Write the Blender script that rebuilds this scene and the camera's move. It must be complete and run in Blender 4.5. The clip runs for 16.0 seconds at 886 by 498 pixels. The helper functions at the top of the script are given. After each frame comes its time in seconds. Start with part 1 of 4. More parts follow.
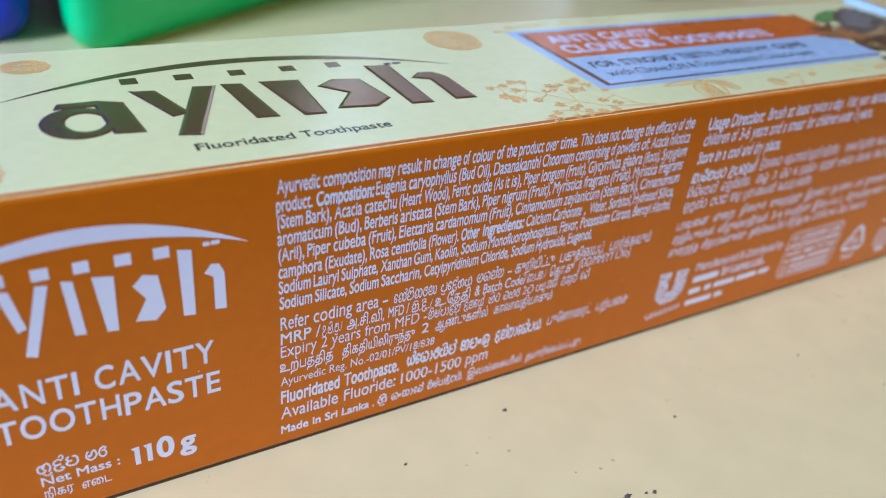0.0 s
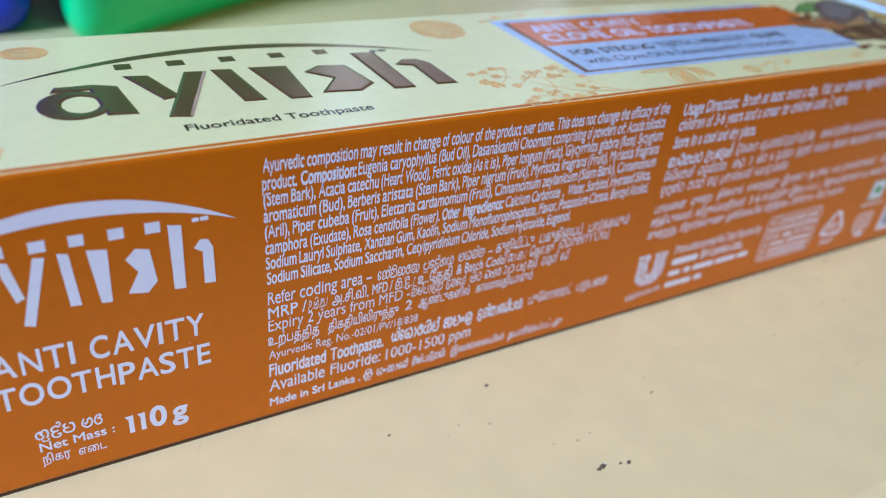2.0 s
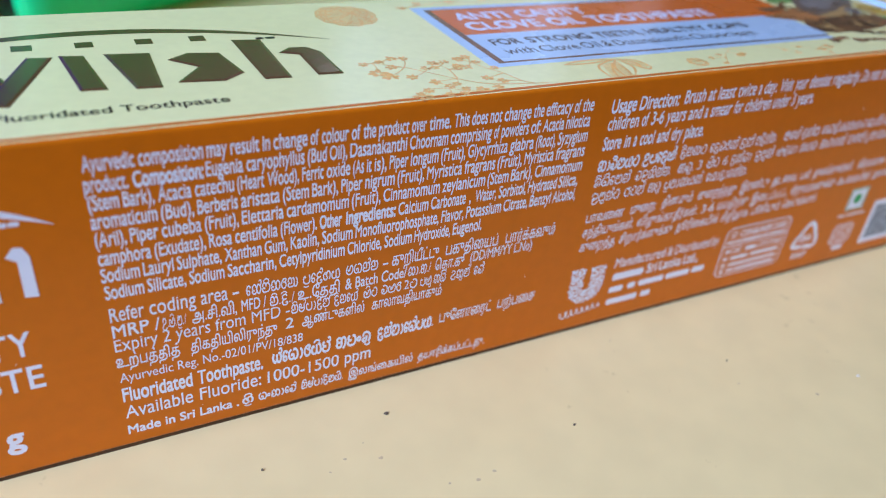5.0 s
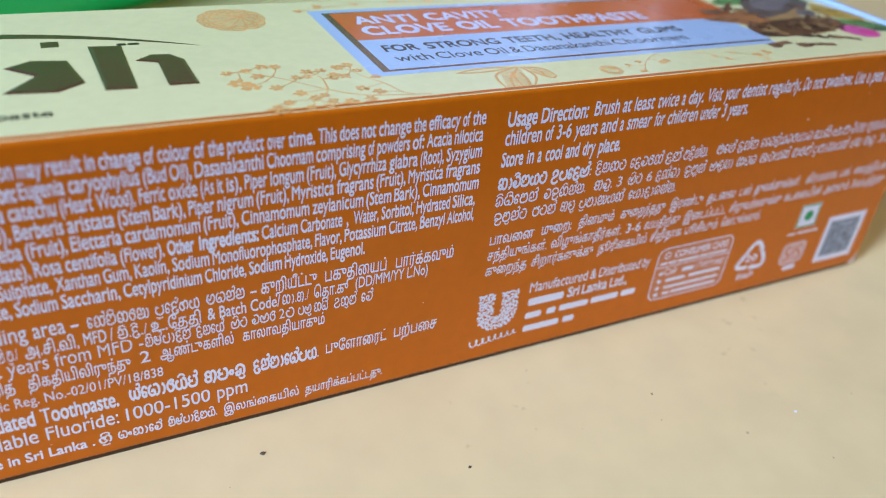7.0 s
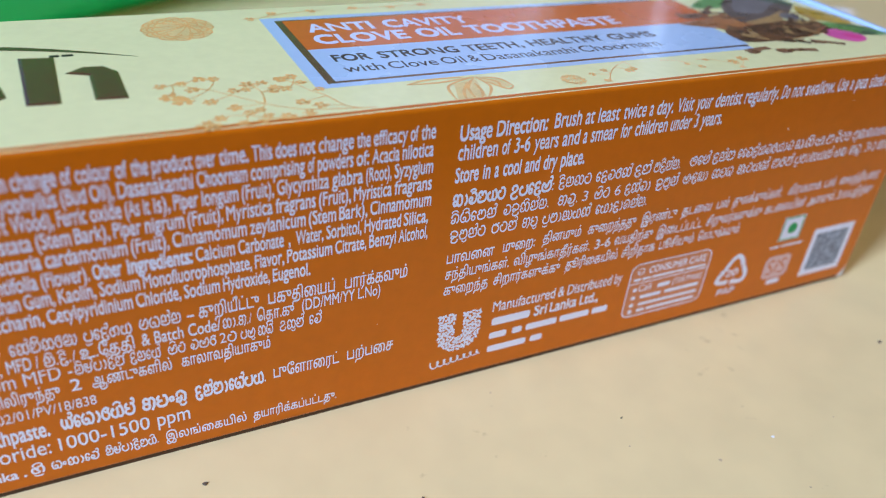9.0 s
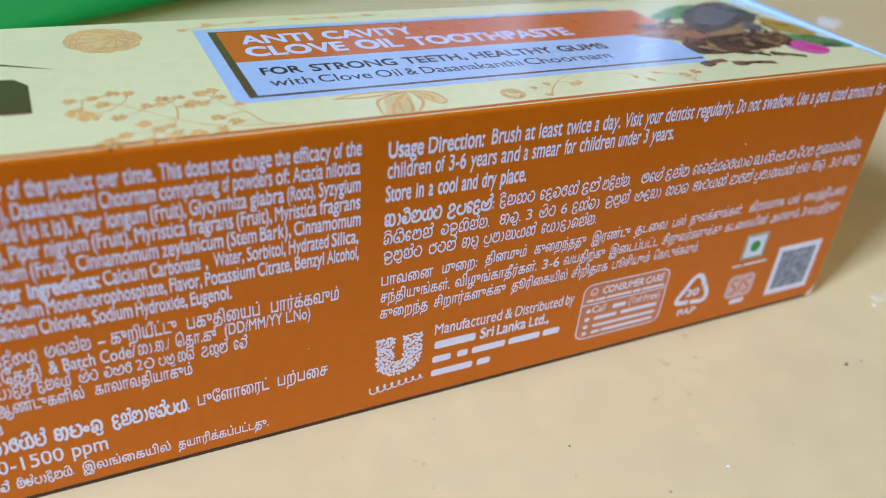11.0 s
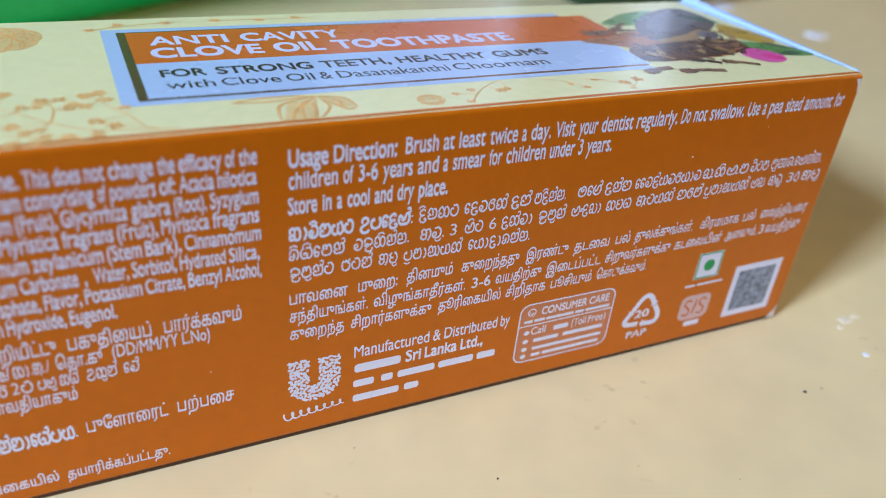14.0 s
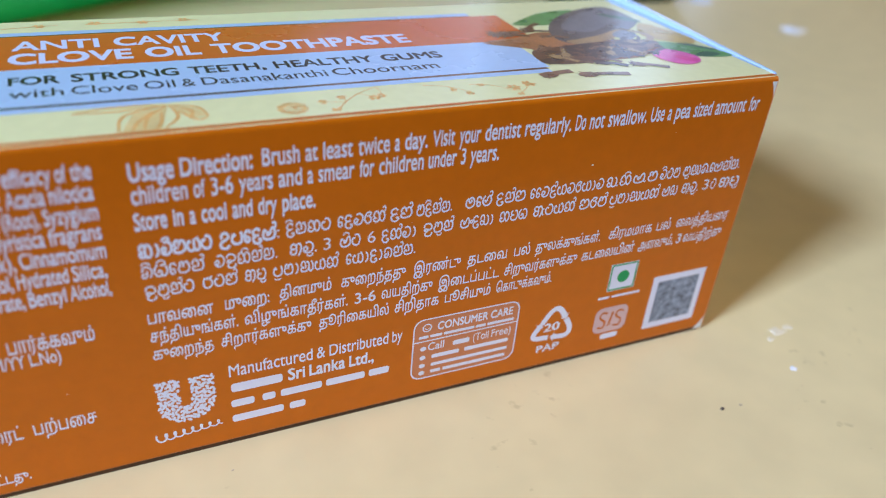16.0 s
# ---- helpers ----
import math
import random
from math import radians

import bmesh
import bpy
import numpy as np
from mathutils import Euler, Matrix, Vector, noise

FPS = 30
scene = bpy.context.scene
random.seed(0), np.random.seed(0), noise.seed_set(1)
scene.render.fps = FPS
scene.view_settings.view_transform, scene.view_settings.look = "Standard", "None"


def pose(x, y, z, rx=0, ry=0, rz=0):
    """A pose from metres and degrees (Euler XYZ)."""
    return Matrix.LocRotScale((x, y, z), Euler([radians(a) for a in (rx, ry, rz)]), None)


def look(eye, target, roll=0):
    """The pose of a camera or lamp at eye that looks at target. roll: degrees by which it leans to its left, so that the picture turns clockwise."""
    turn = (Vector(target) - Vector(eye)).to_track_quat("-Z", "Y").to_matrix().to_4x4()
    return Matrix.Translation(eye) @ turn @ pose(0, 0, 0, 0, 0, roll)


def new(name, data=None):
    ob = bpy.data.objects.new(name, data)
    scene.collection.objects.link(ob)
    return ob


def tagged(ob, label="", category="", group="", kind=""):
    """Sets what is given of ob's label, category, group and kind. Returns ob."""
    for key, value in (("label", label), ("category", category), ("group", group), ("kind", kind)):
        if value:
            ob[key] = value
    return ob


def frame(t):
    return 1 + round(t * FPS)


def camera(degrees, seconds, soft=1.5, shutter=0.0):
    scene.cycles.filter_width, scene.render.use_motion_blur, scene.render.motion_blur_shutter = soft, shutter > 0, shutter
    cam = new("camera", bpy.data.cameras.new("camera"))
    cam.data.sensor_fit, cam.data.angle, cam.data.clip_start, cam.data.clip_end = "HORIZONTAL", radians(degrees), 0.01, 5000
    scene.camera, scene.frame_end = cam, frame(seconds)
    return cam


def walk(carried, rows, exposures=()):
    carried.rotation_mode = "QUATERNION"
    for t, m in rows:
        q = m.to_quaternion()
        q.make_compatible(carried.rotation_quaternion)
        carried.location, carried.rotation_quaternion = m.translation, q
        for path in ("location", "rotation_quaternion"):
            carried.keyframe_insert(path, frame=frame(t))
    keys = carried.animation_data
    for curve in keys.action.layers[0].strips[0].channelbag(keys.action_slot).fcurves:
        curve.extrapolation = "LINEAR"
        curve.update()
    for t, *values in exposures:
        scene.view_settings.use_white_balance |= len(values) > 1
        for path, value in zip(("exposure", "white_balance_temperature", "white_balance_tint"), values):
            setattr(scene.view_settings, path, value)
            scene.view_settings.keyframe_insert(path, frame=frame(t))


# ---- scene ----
cam = camera(58.6, 16.0, soft=1.1)
PATH = [
    (0.0, (-0.08393, -0.06658, 0.07451), (-0.02820, 0.01834, 0.01062), 7.18),
    (0.5, (-0.08224, -0.06700, 0.07461), (-0.02682, 0.01790, 0.01041), 7.02),
    (1.0, (-0.08316, -0.06947, 0.07353), (-0.02786, 0.01527, 0.00902), 6.97),
    (1.5, (-0.08360, -0.07172, 0.07485), (-0.02869, 0.01319, 0.01022), 6.89),
    (2.0, (-0.08388, -0.07179, 0.07508), (-0.02863, 0.01309, 0.01071), 7.07),
    (2.5, (-0.08199, -0.07103, 0.07475), (-0.02683, 0.01396, 0.01046), 7.11),
    (3.0, (-0.07809, -0.07079, 0.07388), (-0.02350, 0.01465, 0.00969), 6.95),
    (3.5, (-0.07447, -0.06958, 0.07215), (-0.02035, 0.01582, 0.00752), 7.01),
    (4.0, (-0.07075, -0.07058, 0.07192), (-0.01738, 0.01519, 0.00715), 6.94),
    (6.5, (-0.05051, -0.07016, 0.07076), (-0.00087, 0.01811, 0.00639), 6.18),
    (7.0, (-0.04568, -0.06971, 0.07072), (0.00374, 0.01843, 0.00599), 6.14),
    (7.5, (-0.04385, -0.06970, 0.06920), (0.00450, 0.01902, 0.00446), 5.71),
    (8.0, (-0.04027, -0.06834, 0.06974), (0.00779, 0.02017, 0.00449), 5.80),
    (8.5, (-0.03922, -0.06770, 0.07010), (0.00844, 0.02117, 0.00505), 5.49),
    (9.0, (-0.03740, -0.06806, 0.07078), (0.01045, 0.02076, 0.00582), 5.53),
    (11.5, (-0.02633, -0.06748, 0.06982), (0.02137, 0.02255, 0.00641), 5.50),
    (12.0, (-0.02394, -0.06749, 0.06841), (0.02328, 0.02302, 0.00533), 5.44),
    (12.5, (-0.02263, -0.06754, 0.07010), (0.02490, 0.02327, 0.00769), 5.60),
    (13.0, (-0.02271, -0.06664, 0.06968), (0.02511, 0.02424, 0.00760), 5.70),
    (13.5, (-0.02261, -0.06639, 0.06894), (0.02545, 0.02426, 0.00671), 5.91),
    (14.0, (-0.01757, -0.06656, 0.06815), (0.03011, 0.02432, 0.00596), 5.80),
    (14.5, (-0.01318, -0.06627, 0.06802), (0.03415, 0.02474, 0.00575), 5.63),
    (15.0, (-0.00852, -0.06698, 0.06768), (0.03816, 0.02440, 0.00547), 5.35),
    (15.5, (-0.00523, -0.06695, 0.06838), (0.04146, 0.02405, 0.00563), 5.41),
    (16.0, (-0.00241, -0.06812, 0.06908), (0.04364, 0.02293, 0.00591), 5.30),
]
walk(cam, [(t, look(eye, target, roll)) for t, eye, target, roll in PATH],
     exposures=((0.0, -0.16, 6150, 10), (4.0, -0.12, 6250, 10), (8.0, -0.07, 6400, 10), (13.0, -0.06, 6500, 10), (16.0, -0.04, 6500, 10)))
EXPOSURE = 0.0
scene.view_settings.exposure = EXPOSURE
cam.data.dof.use_dof = True
cam.data.dof.focus_distance = 0.092
cam.data.dof.aperture_fstop = 19.0
MM = 0.001

# ---- world and lights ----
world = bpy.data.worlds.new("world")
scene.world = world
world.use_nodes = True
wn = world.node_tree.nodes
sky = wn.new("ShaderNodeTexSky")
sky.sky_type = "NISHITA"
sky.sun_disc = False
sky.sun_elevation = radians(15)
sky.sun_rotation = radians(253)
world.node_tree.links.new(sky.outputs[0], wn["Background"].inputs[0])
wn["Background"].inputs[1].default_value = 0.10


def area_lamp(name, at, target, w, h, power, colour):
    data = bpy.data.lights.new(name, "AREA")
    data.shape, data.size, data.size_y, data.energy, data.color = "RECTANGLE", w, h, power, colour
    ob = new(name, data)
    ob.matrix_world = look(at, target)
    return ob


# daylight in the side and back window openings of the room
KEY = (0.60, 0.77, 1.16)
area_lamp("window_light_side", (-1.215, -0.385, 0.835), (0.077, 0, 0.0), 0.30, 0.30, 39, KEY)
# added warm fill for the carton's shadow and front; no east window is known
area_lamp("fill_light_east", (1.86, -0.20, 0.52), (0, 0, 0.0), 1.0, 0.8, 16, (1.0, 0.73, 0.40))
area_lamp("window_light_back", (1.05, 1.66, 0.62), (0.55, 0, 0.3), 0.80, 0.9, 5.6, KEY)


# ---- materials ----
def material(name, colour, rough=0.5, metal=0.0, spec=0.5, vary=0.0, scale=60.0, bump=0.0, bump_scale=400.0, coat=0.0):
    m = bpy.data.materials.new(name)
    m.use_nodes = True
    n, l = m.node_tree.nodes, m.node_tree.links
    b = n["Principled BSDF"]
    b.inputs["Base Color"].default_value = (*colour, 1)
    b.inputs["Roughness"].default_value = rough
    b.inputs["Metallic"].default_value = metal
    b.inputs["Specular IOR Level"].default_value = spec
    b.inputs["Coat Weight"].default_value = coat
    b.inputs["Coat Roughness"].default_value = 0.07
    co = n.new("ShaderNodeTexCoord")
    if vary:
        t1, t2 = n.new("ShaderNodeTexNoise"), n.new("ShaderNodeTexNoise")
        t1.inputs["Scale"].default_value, t2.inputs["Scale"].default_value = scale, scale * 14
        t1.inputs["Detail"].default_value = 4
        mix = n.new("ShaderNodeMath")
        mix.operation = "ADD"
        ramp = n.new("ShaderNodeMapRange")
        ramp.inputs[1].default_value, ramp.inputs[2].default_value = 0.7, 1.3
        ramp.inputs[3].default_value, ramp.inputs[4].default_value = 1 - vary, 1 + vary
        hsv = n.new("ShaderNodeHueSaturation")
        hsv.inputs["Color"].default_value = (*colour, 1)
        for t in (t1, t2):
            l.new(co.outputs["Object"], t.inputs["Vector"])
        l.new(t1.outputs[0], mix.inputs[0])
        l.new(t2.outputs[0], mix.inputs[1])
        l.new(mix.outputs[0], ramp.inputs[0])
        l.new(ramp.outputs[0], hsv.inputs["Value"])
        l.new(hsv.outputs[0], b.inputs["Base Color"])
        rr = n.new("ShaderNodeMapRange")
        rr.inputs[3].default_value, rr.inputs[4].default_value = rough * 0.8, min(1, rough * 1.25)
        l.new(t1.outputs[0], rr.inputs[0])
        l.new(rr.outputs[0], b.inputs["Roughness"])
    if bump:
        t3 = n.new("ShaderNodeTexNoise")
        t3.inputs["Scale"].default_value = bump_scale
        t3.inputs["Detail"].default_value = 5
        bp = n.new("ShaderNodeBump")
        bp.inputs["Strength"].default_value = bump
        bp.inputs["Distance"].default_value = 0.0002
        l.new(co.outputs["Object"], t3.inputs["Vector"])
        l.new(t3.outputs[0], bp.inputs["Height"])
        l.new(bp.outputs[0], b.inputs["Normal"])
    return m


M_ORANGE = material("orange_printed_card", (0.67, 0.160, 0.003), 0.30, spec=0.32, vary=0.05, scale=40, bump=0.05, bump_scale=900)
M_CREAM = material("cream_printed_card", (0.89, 0.87, 0.45), 0.24, spec=0.5, vary=0.03, scale=50, bump=0.05, bump_scale=900)
M_CARD = material("white_card_edge", (0.84, 0.84, 0.82), 0.6, vary=0.04, scale=300)
M_INK = material("white_print", (0.88, 0.88, 1.0), 0.34, vary=0.03, scale=500)
M_LABEL_INK = material("white_label_lettering", (0.74, 0.78, 1.0), 0.34, vary=0.03, scale=500, coat=0.3)
M_LABEL = material("white_label_print", (0.48, 0.66, 0.90), 0.26, vary=0.02, scale=80, coat=0.3)
M_LABEL_O = material("orange_label_print", (0.72, 0.15, 0.010), 0.26, vary=0.04, scale=80, coat=0.3)
M_BROWN = material("dark_brown_print", (0.035, 0.018, 0.010), 0.32, vary=0.05, scale=300, coat=0.3)
M_FOIL = material("bronze_foil", (0.36, 0.205, 0.10), 0.22, metal=0.75, vary=0.06, scale=200, bump=0.12, bump_scale=1500)
M_FLORAL = material("pale_orange_floral_print", (0.86, 0.48, 0.15), 0.32, vary=0.15, scale=400)
M_FLORAL2 = material("faint_orange_floral_print", (0.82, 0.62, 0.26), 0.32, vary=0.10, scale=400)
M_TABLE = material("cream_painted_tabletop", (0.83, 0.68, 0.355), 0.29, vary=0.05, scale=9, bump=0.08, bump_scale=260)
M_CHIP_GLINT = material("white_chip_and_glint", (0.85, 0.86, 0.88), 0.35, vary=0.04, scale=900)
M_SCUFF = material("pale_scuffed_paint", (0.89, 0.77, 0.53), 0.4, vary=0.08, scale=900)
M_STAIN = material("faint_brown_stain", (0.60, 0.46, 0.27), 0.35, vary=0.15, scale=900)
M_SPECK = material("dark_grit", (0.12, 0.085, 0.055), 0.7, vary=0.2, scale=900)
M_GREEN = material("green_plastic", (0.0, 0.62, 0.21), 0.35, vary=0.04, scale=30, bump=0.04, bump_scale=600)
M_DKGREEN = material("dark_green_plastic", (0.01, 0.07, 0.03), 0.35, vary=0.08, scale=30)
M_BLUE = material("blue_plastic", (0.005, 0.03, 0.52), 0.4, vary=0.04, scale=30)
M_WALL = material("ochre_wall_paint", (0.34, 0.235, 0.12), 0.8, vary=0.05, scale=3)
M_TAN = material("grey_wall_paint", (0.22, 0.22, 0.23), 0.8, vary=0.06, scale=3)
M_DARK = material("dark_brown_wall_paint", (0.11, 0.085, 0.065), 0.75, vary=0.08, scale=3)
M_PALE = material("pale_lilac_card", (0.80, 0.74, 0.80), 0.5, vary=0.03, scale=40)
M_FLOOR = material("grey_cement_floor", (0.12, 0.11, 0.10), 0.6, vary=0.10, scale=4)
M_CEIL = material("cream_ceiling_paint", (0.40, 0.34, 0.25), 0.85, vary=0.03, scale=3)
M_WOOD = material("brown_wood", (0.16, 0.08, 0.035), 0.45, vary=0.18, scale=12)
M_GREENINK = material("green_print", (0.0, 0.36, 0.10), 0.34, vary=0.03, scale=500)
M_PINKINK = material("pale_salmon_print", (0.70, 0.245, 0.10), 0.36, spec=0.25, vary=0.05, scale=300)
M_GREY = material("grey_print", (0.26, 0.30, 0.38), 0.34, vary=0.85, scale=900)
M_PALEINK = material("pale_rose_print", (0.78, 0.52, 0.50), 0.34, vary=0.05, scale=500)
M_PICBROWN = material("clove_brown_print", (0.17, 0.075, 0.030), 0.28, vary=0.45, scale=500, coat=0.3)
M_PICCLAY = material("clay_bowl_print", (0.15, 0.115, 0.095), 0.28, vary=0.4, scale=200, coat=0.3)
M_PICLEAF = material("leaf_green_print", (0.14, 0.34, 0.09), 0.28, vary=0.3, scale=300, coat=0.3)
M_PICORANGE = material("dull_orange_print", (0.42, 0.17, 0.055), 0.28, vary=0.3, scale=250, coat=0.3)
M_PICDARK = material("dark_clove_print", (0.085, 0.042, 0.020), 0.28, vary=0.4, scale=500, coat=0.3)
M_PICSLATE = material("slate_print", (0.20, 0.18, 0.175), 0.28, vary=0.3, scale=250, coat=0.3)
# dark colour put in for the shade in the gap under the carton
M_GAP_SHADE = material("dark_brown_gap_shade", (0.075, 0.026, 0.006), 0.5, vary=0.1, scale=200)
M_PICCLOVE = material("clove_stem_print", (0.24, 0.12, 0.055), 0.28, vary=0.45, scale=700, coat=0.3)
M_PICDKLEAF = material("dark_leaf_print", (0.05, 0.13, 0.06), 0.28, vary=0.3, scale=300, coat=0.3)
M_PICYEL2 = material("tan_spice_print", (0.42, 0.26, 0.10), 0.28, vary=0.35, scale=300, coat=0.3)
M_PICPINK = material("pink_petal_print", (0.85, 0.12, 0.42), 0.28, vary=0.2, scale=300, coat=0.3)
M_PICYEL = material("ochre_print", (0.55, 0.36, 0.04), 0.28, vary=0.3, scale=300, coat=0.3)


def add_specks(m, scale, level, dark):
    """Sparse small stains over a material's colour."""
    n, l = m.node_tree.nodes, m.node_tree.links
    b = n["Principled BSDF"]
    co, spots, big, both, step, mix = (n.new("ShaderNode" + k) for k in ("TexCoord", "TexNoise", "TexNoise", "Math", "MapRange", "Mix"))
    spots.inputs["Scale"].default_value, spots.inputs["Detail"].default_value = scale, 3
    big.inputs["Scale"].default_value = scale / 12
    both.operation = "MULTIPLY"
    step.inputs[1].default_value, step.inputs[2].default_value = level, level + 0.06
    mix.data_type, mix.blend_type = "RGBA", "MULTIPLY"
    mix.inputs[7].default_value = (*dark, 1)
    for t in (spots, big):
        l.new(co.outputs["Object"], t.inputs["Vector"])
    l.new(spots.outputs[0], both.inputs[0])
    l.new(big.outputs[0], both.inputs[1])
    l.new(both.outputs[0], step.inputs[0])
    l.new(step.outputs[0], mix.inputs[0])
    l.new(b.inputs["Base Color"].links[0].from_socket, mix.inputs[6])
    l.new(mix.outputs[2], b.inputs["Base Color"])


add_specks(M_TABLE, 420.0, 0.425, (0.84, 0.82, 0.78))


# ---- builders ----
def mesh_from(name, bm, *mats):
    me = bpy.data.meshes.new(name)
    bm.to_mesh(me)
    bm.free()
    for m in mats:
        me.materials.append(m)
    return me


def part(name, bm, mat, parent, label=""):
    ob = new(name, mesh_from(name, bm, *(mat if isinstance(mat, (list, tuple)) else (mat,))))
    ob.parent = parent
    if label:
        tagged(ob, label)
    return ob


def slab(x0, x1, y0, y1, z0, z1, bevel=0.0, segments=2):
    bm = bmesh.new()
    bmesh.ops.create_cube(bm, size=1)
    bmesh.ops.scale(bm, vec=(x1 - x0, y1 - y0, z1 - z0), verts=bm.verts)
    bmesh.ops.translate(bm, vec=((x0 + x1) / 2, (y0 + y1) / 2, (z0 + z1) / 2), verts=bm.verts)
    if bevel:
        bmesh.ops.bevel(bm, geom=bm.edges[:], offset=bevel, segments=segments, profile=0.5, affect="EDGES")
    return bm


TABLE = -0.0005
X0, X1, DEPTH, H = -0.1105, 0.0768, 0.0362, 0.039
# planes of print: u runs to the right, v up (front) or back (top), millimetres
FRONT = Matrix(((MM, 0, 0, 0), (0, 0, -MM, 0), (0, MM, 0, 0), (0, 0, 0, 1)))
TOP = Matrix(((MM, 0, 0, 0), (0, MM, 0, 0), (0, 0, MM, H), (0, 0, 0, 1)))


from mathutils.geometry import delaunay_2d_cdt


def lay(bm, plane, lift):
    """Maps a flat drawing in millimetres on to a panel, lift millimetres proud of it."""
    bmesh.ops.translate(bm, vec=(0, 0, lift * 0.5), verts=bm.verts)
    bm.transform(plane)
    bmesh.ops.recalc_face_normals(bm, faces=bm.faces)
    for f in bm.faces:
        if f.normal.dot(plane.to_3x3() @ Vector((0, 0, 1))) < 0:
            f.normal_flip()
    return bm


def poly(bm, pts):
    level = 0.0012 * (len(bm.faces) * 7 % 5)
    return bm.faces.new([bm.verts.new((x, y, level)) for x, y in pts])


def rect(bm, x0, y0, x1, y1):
    poly(bm, ((x0, y0), (x1, y0), (x1, y1), (x0, y1)))


def round_rect(bm, x0, y0, x1, y1, r, n=5):
    pts = []
    for cx, cy, a in ((x1 - r, y0 + r, -90), (x1 - r, y1 - r, 0), (x0 + r, y1 - r, 90), (x0 + r, y0 + r, 180)):
        for k in range(n + 1):
            t = radians(a + 90 * k / n)
            pts.append((cx + r * math.cos(t), cy + r * math.sin(t)))
    poly(bm, pts)


def ellipse(bm, cx, cy, rx, ry, turn=0, n=20, wobble=0.0):
    c, s = math.cos(radians(turn)), math.sin(radians(turn))
    pts = []
    for k in range(n):
        a = 2 * math.pi * k / n
        q = 1 + wobble * random.uniform(-1, 1)
        x, y = rx * q * math.cos(a), ry * q * math.sin(a)
        pts.append((cx + c * x - s * y, cy + s * x + c * y))
    poly(bm, pts)


def stroke(bm, pts, w0, w1=None, mid=None):
    """A ribbon along points, its width going from w0 (by way of mid) to w1."""
    w1 = w0 if w1 is None else w1
    n = len(pts)
    level = 0.0012 * (len(bm.faces) * 7 % 5)
    left, right = [], []
    for k, (x, y) in enumerate(pts):
        ax, ay = pts[max(k - 1, 0)]
        bx, by = pts[min(k + 1, n - 1)]
        d = math.hypot(bx - ax, by - ay) or 1
        t = k / (n - 1)
        w = (w0 + (w1 - w0) * t) if mid is None else (w0 + (mid - w0) * math.sin(math.pi * t) + (w1 - w0) * t)
        nx, ny = -(by - ay) / d * w / 2, (bx - ax) / d * w / 2
        left.append(bm.verts.new((x + nx, y + ny, level + 0.0003 * k)))
        right.append(bm.verts.new((x - nx, y - ny, level + 0.0003 * k)))
    for k in range(n - 1):
        bm.faces.new((right[k], right[k + 1], left[k + 1], left[k]))


def arc(cx, cy, rx, ry, a0, a1, n=12):
    return [(cx + rx * math.cos(radians(a0 + (a1 - a0) * k / n)), cy + ry * math.sin(radians(a0 + (a1 - a0) * k / n))) for k in range(n + 1)]


def curve_pts(pts, n=8):
    """A smooth line through points."""
    out = []
    for k in range(len(pts) - 1):
        p0, p1, p2, p3 = (Vector(pts[min(max(k + j, 0), len(pts) - 1)]) for j in (-1, 0, 1, 2))
        for q in range(n):
            t = q / n
            p = 0.5 * (2 * p1 + (p2 - p0) * t + (2 * p0 - 5 * p1 + 4 * p2 - p3) * t * t + (3 * p1 - p0 - 3 * p2 + p3) * t ** 3)
            out.append((p.x, p.y))
    return out + [tuple(pts[-1])]


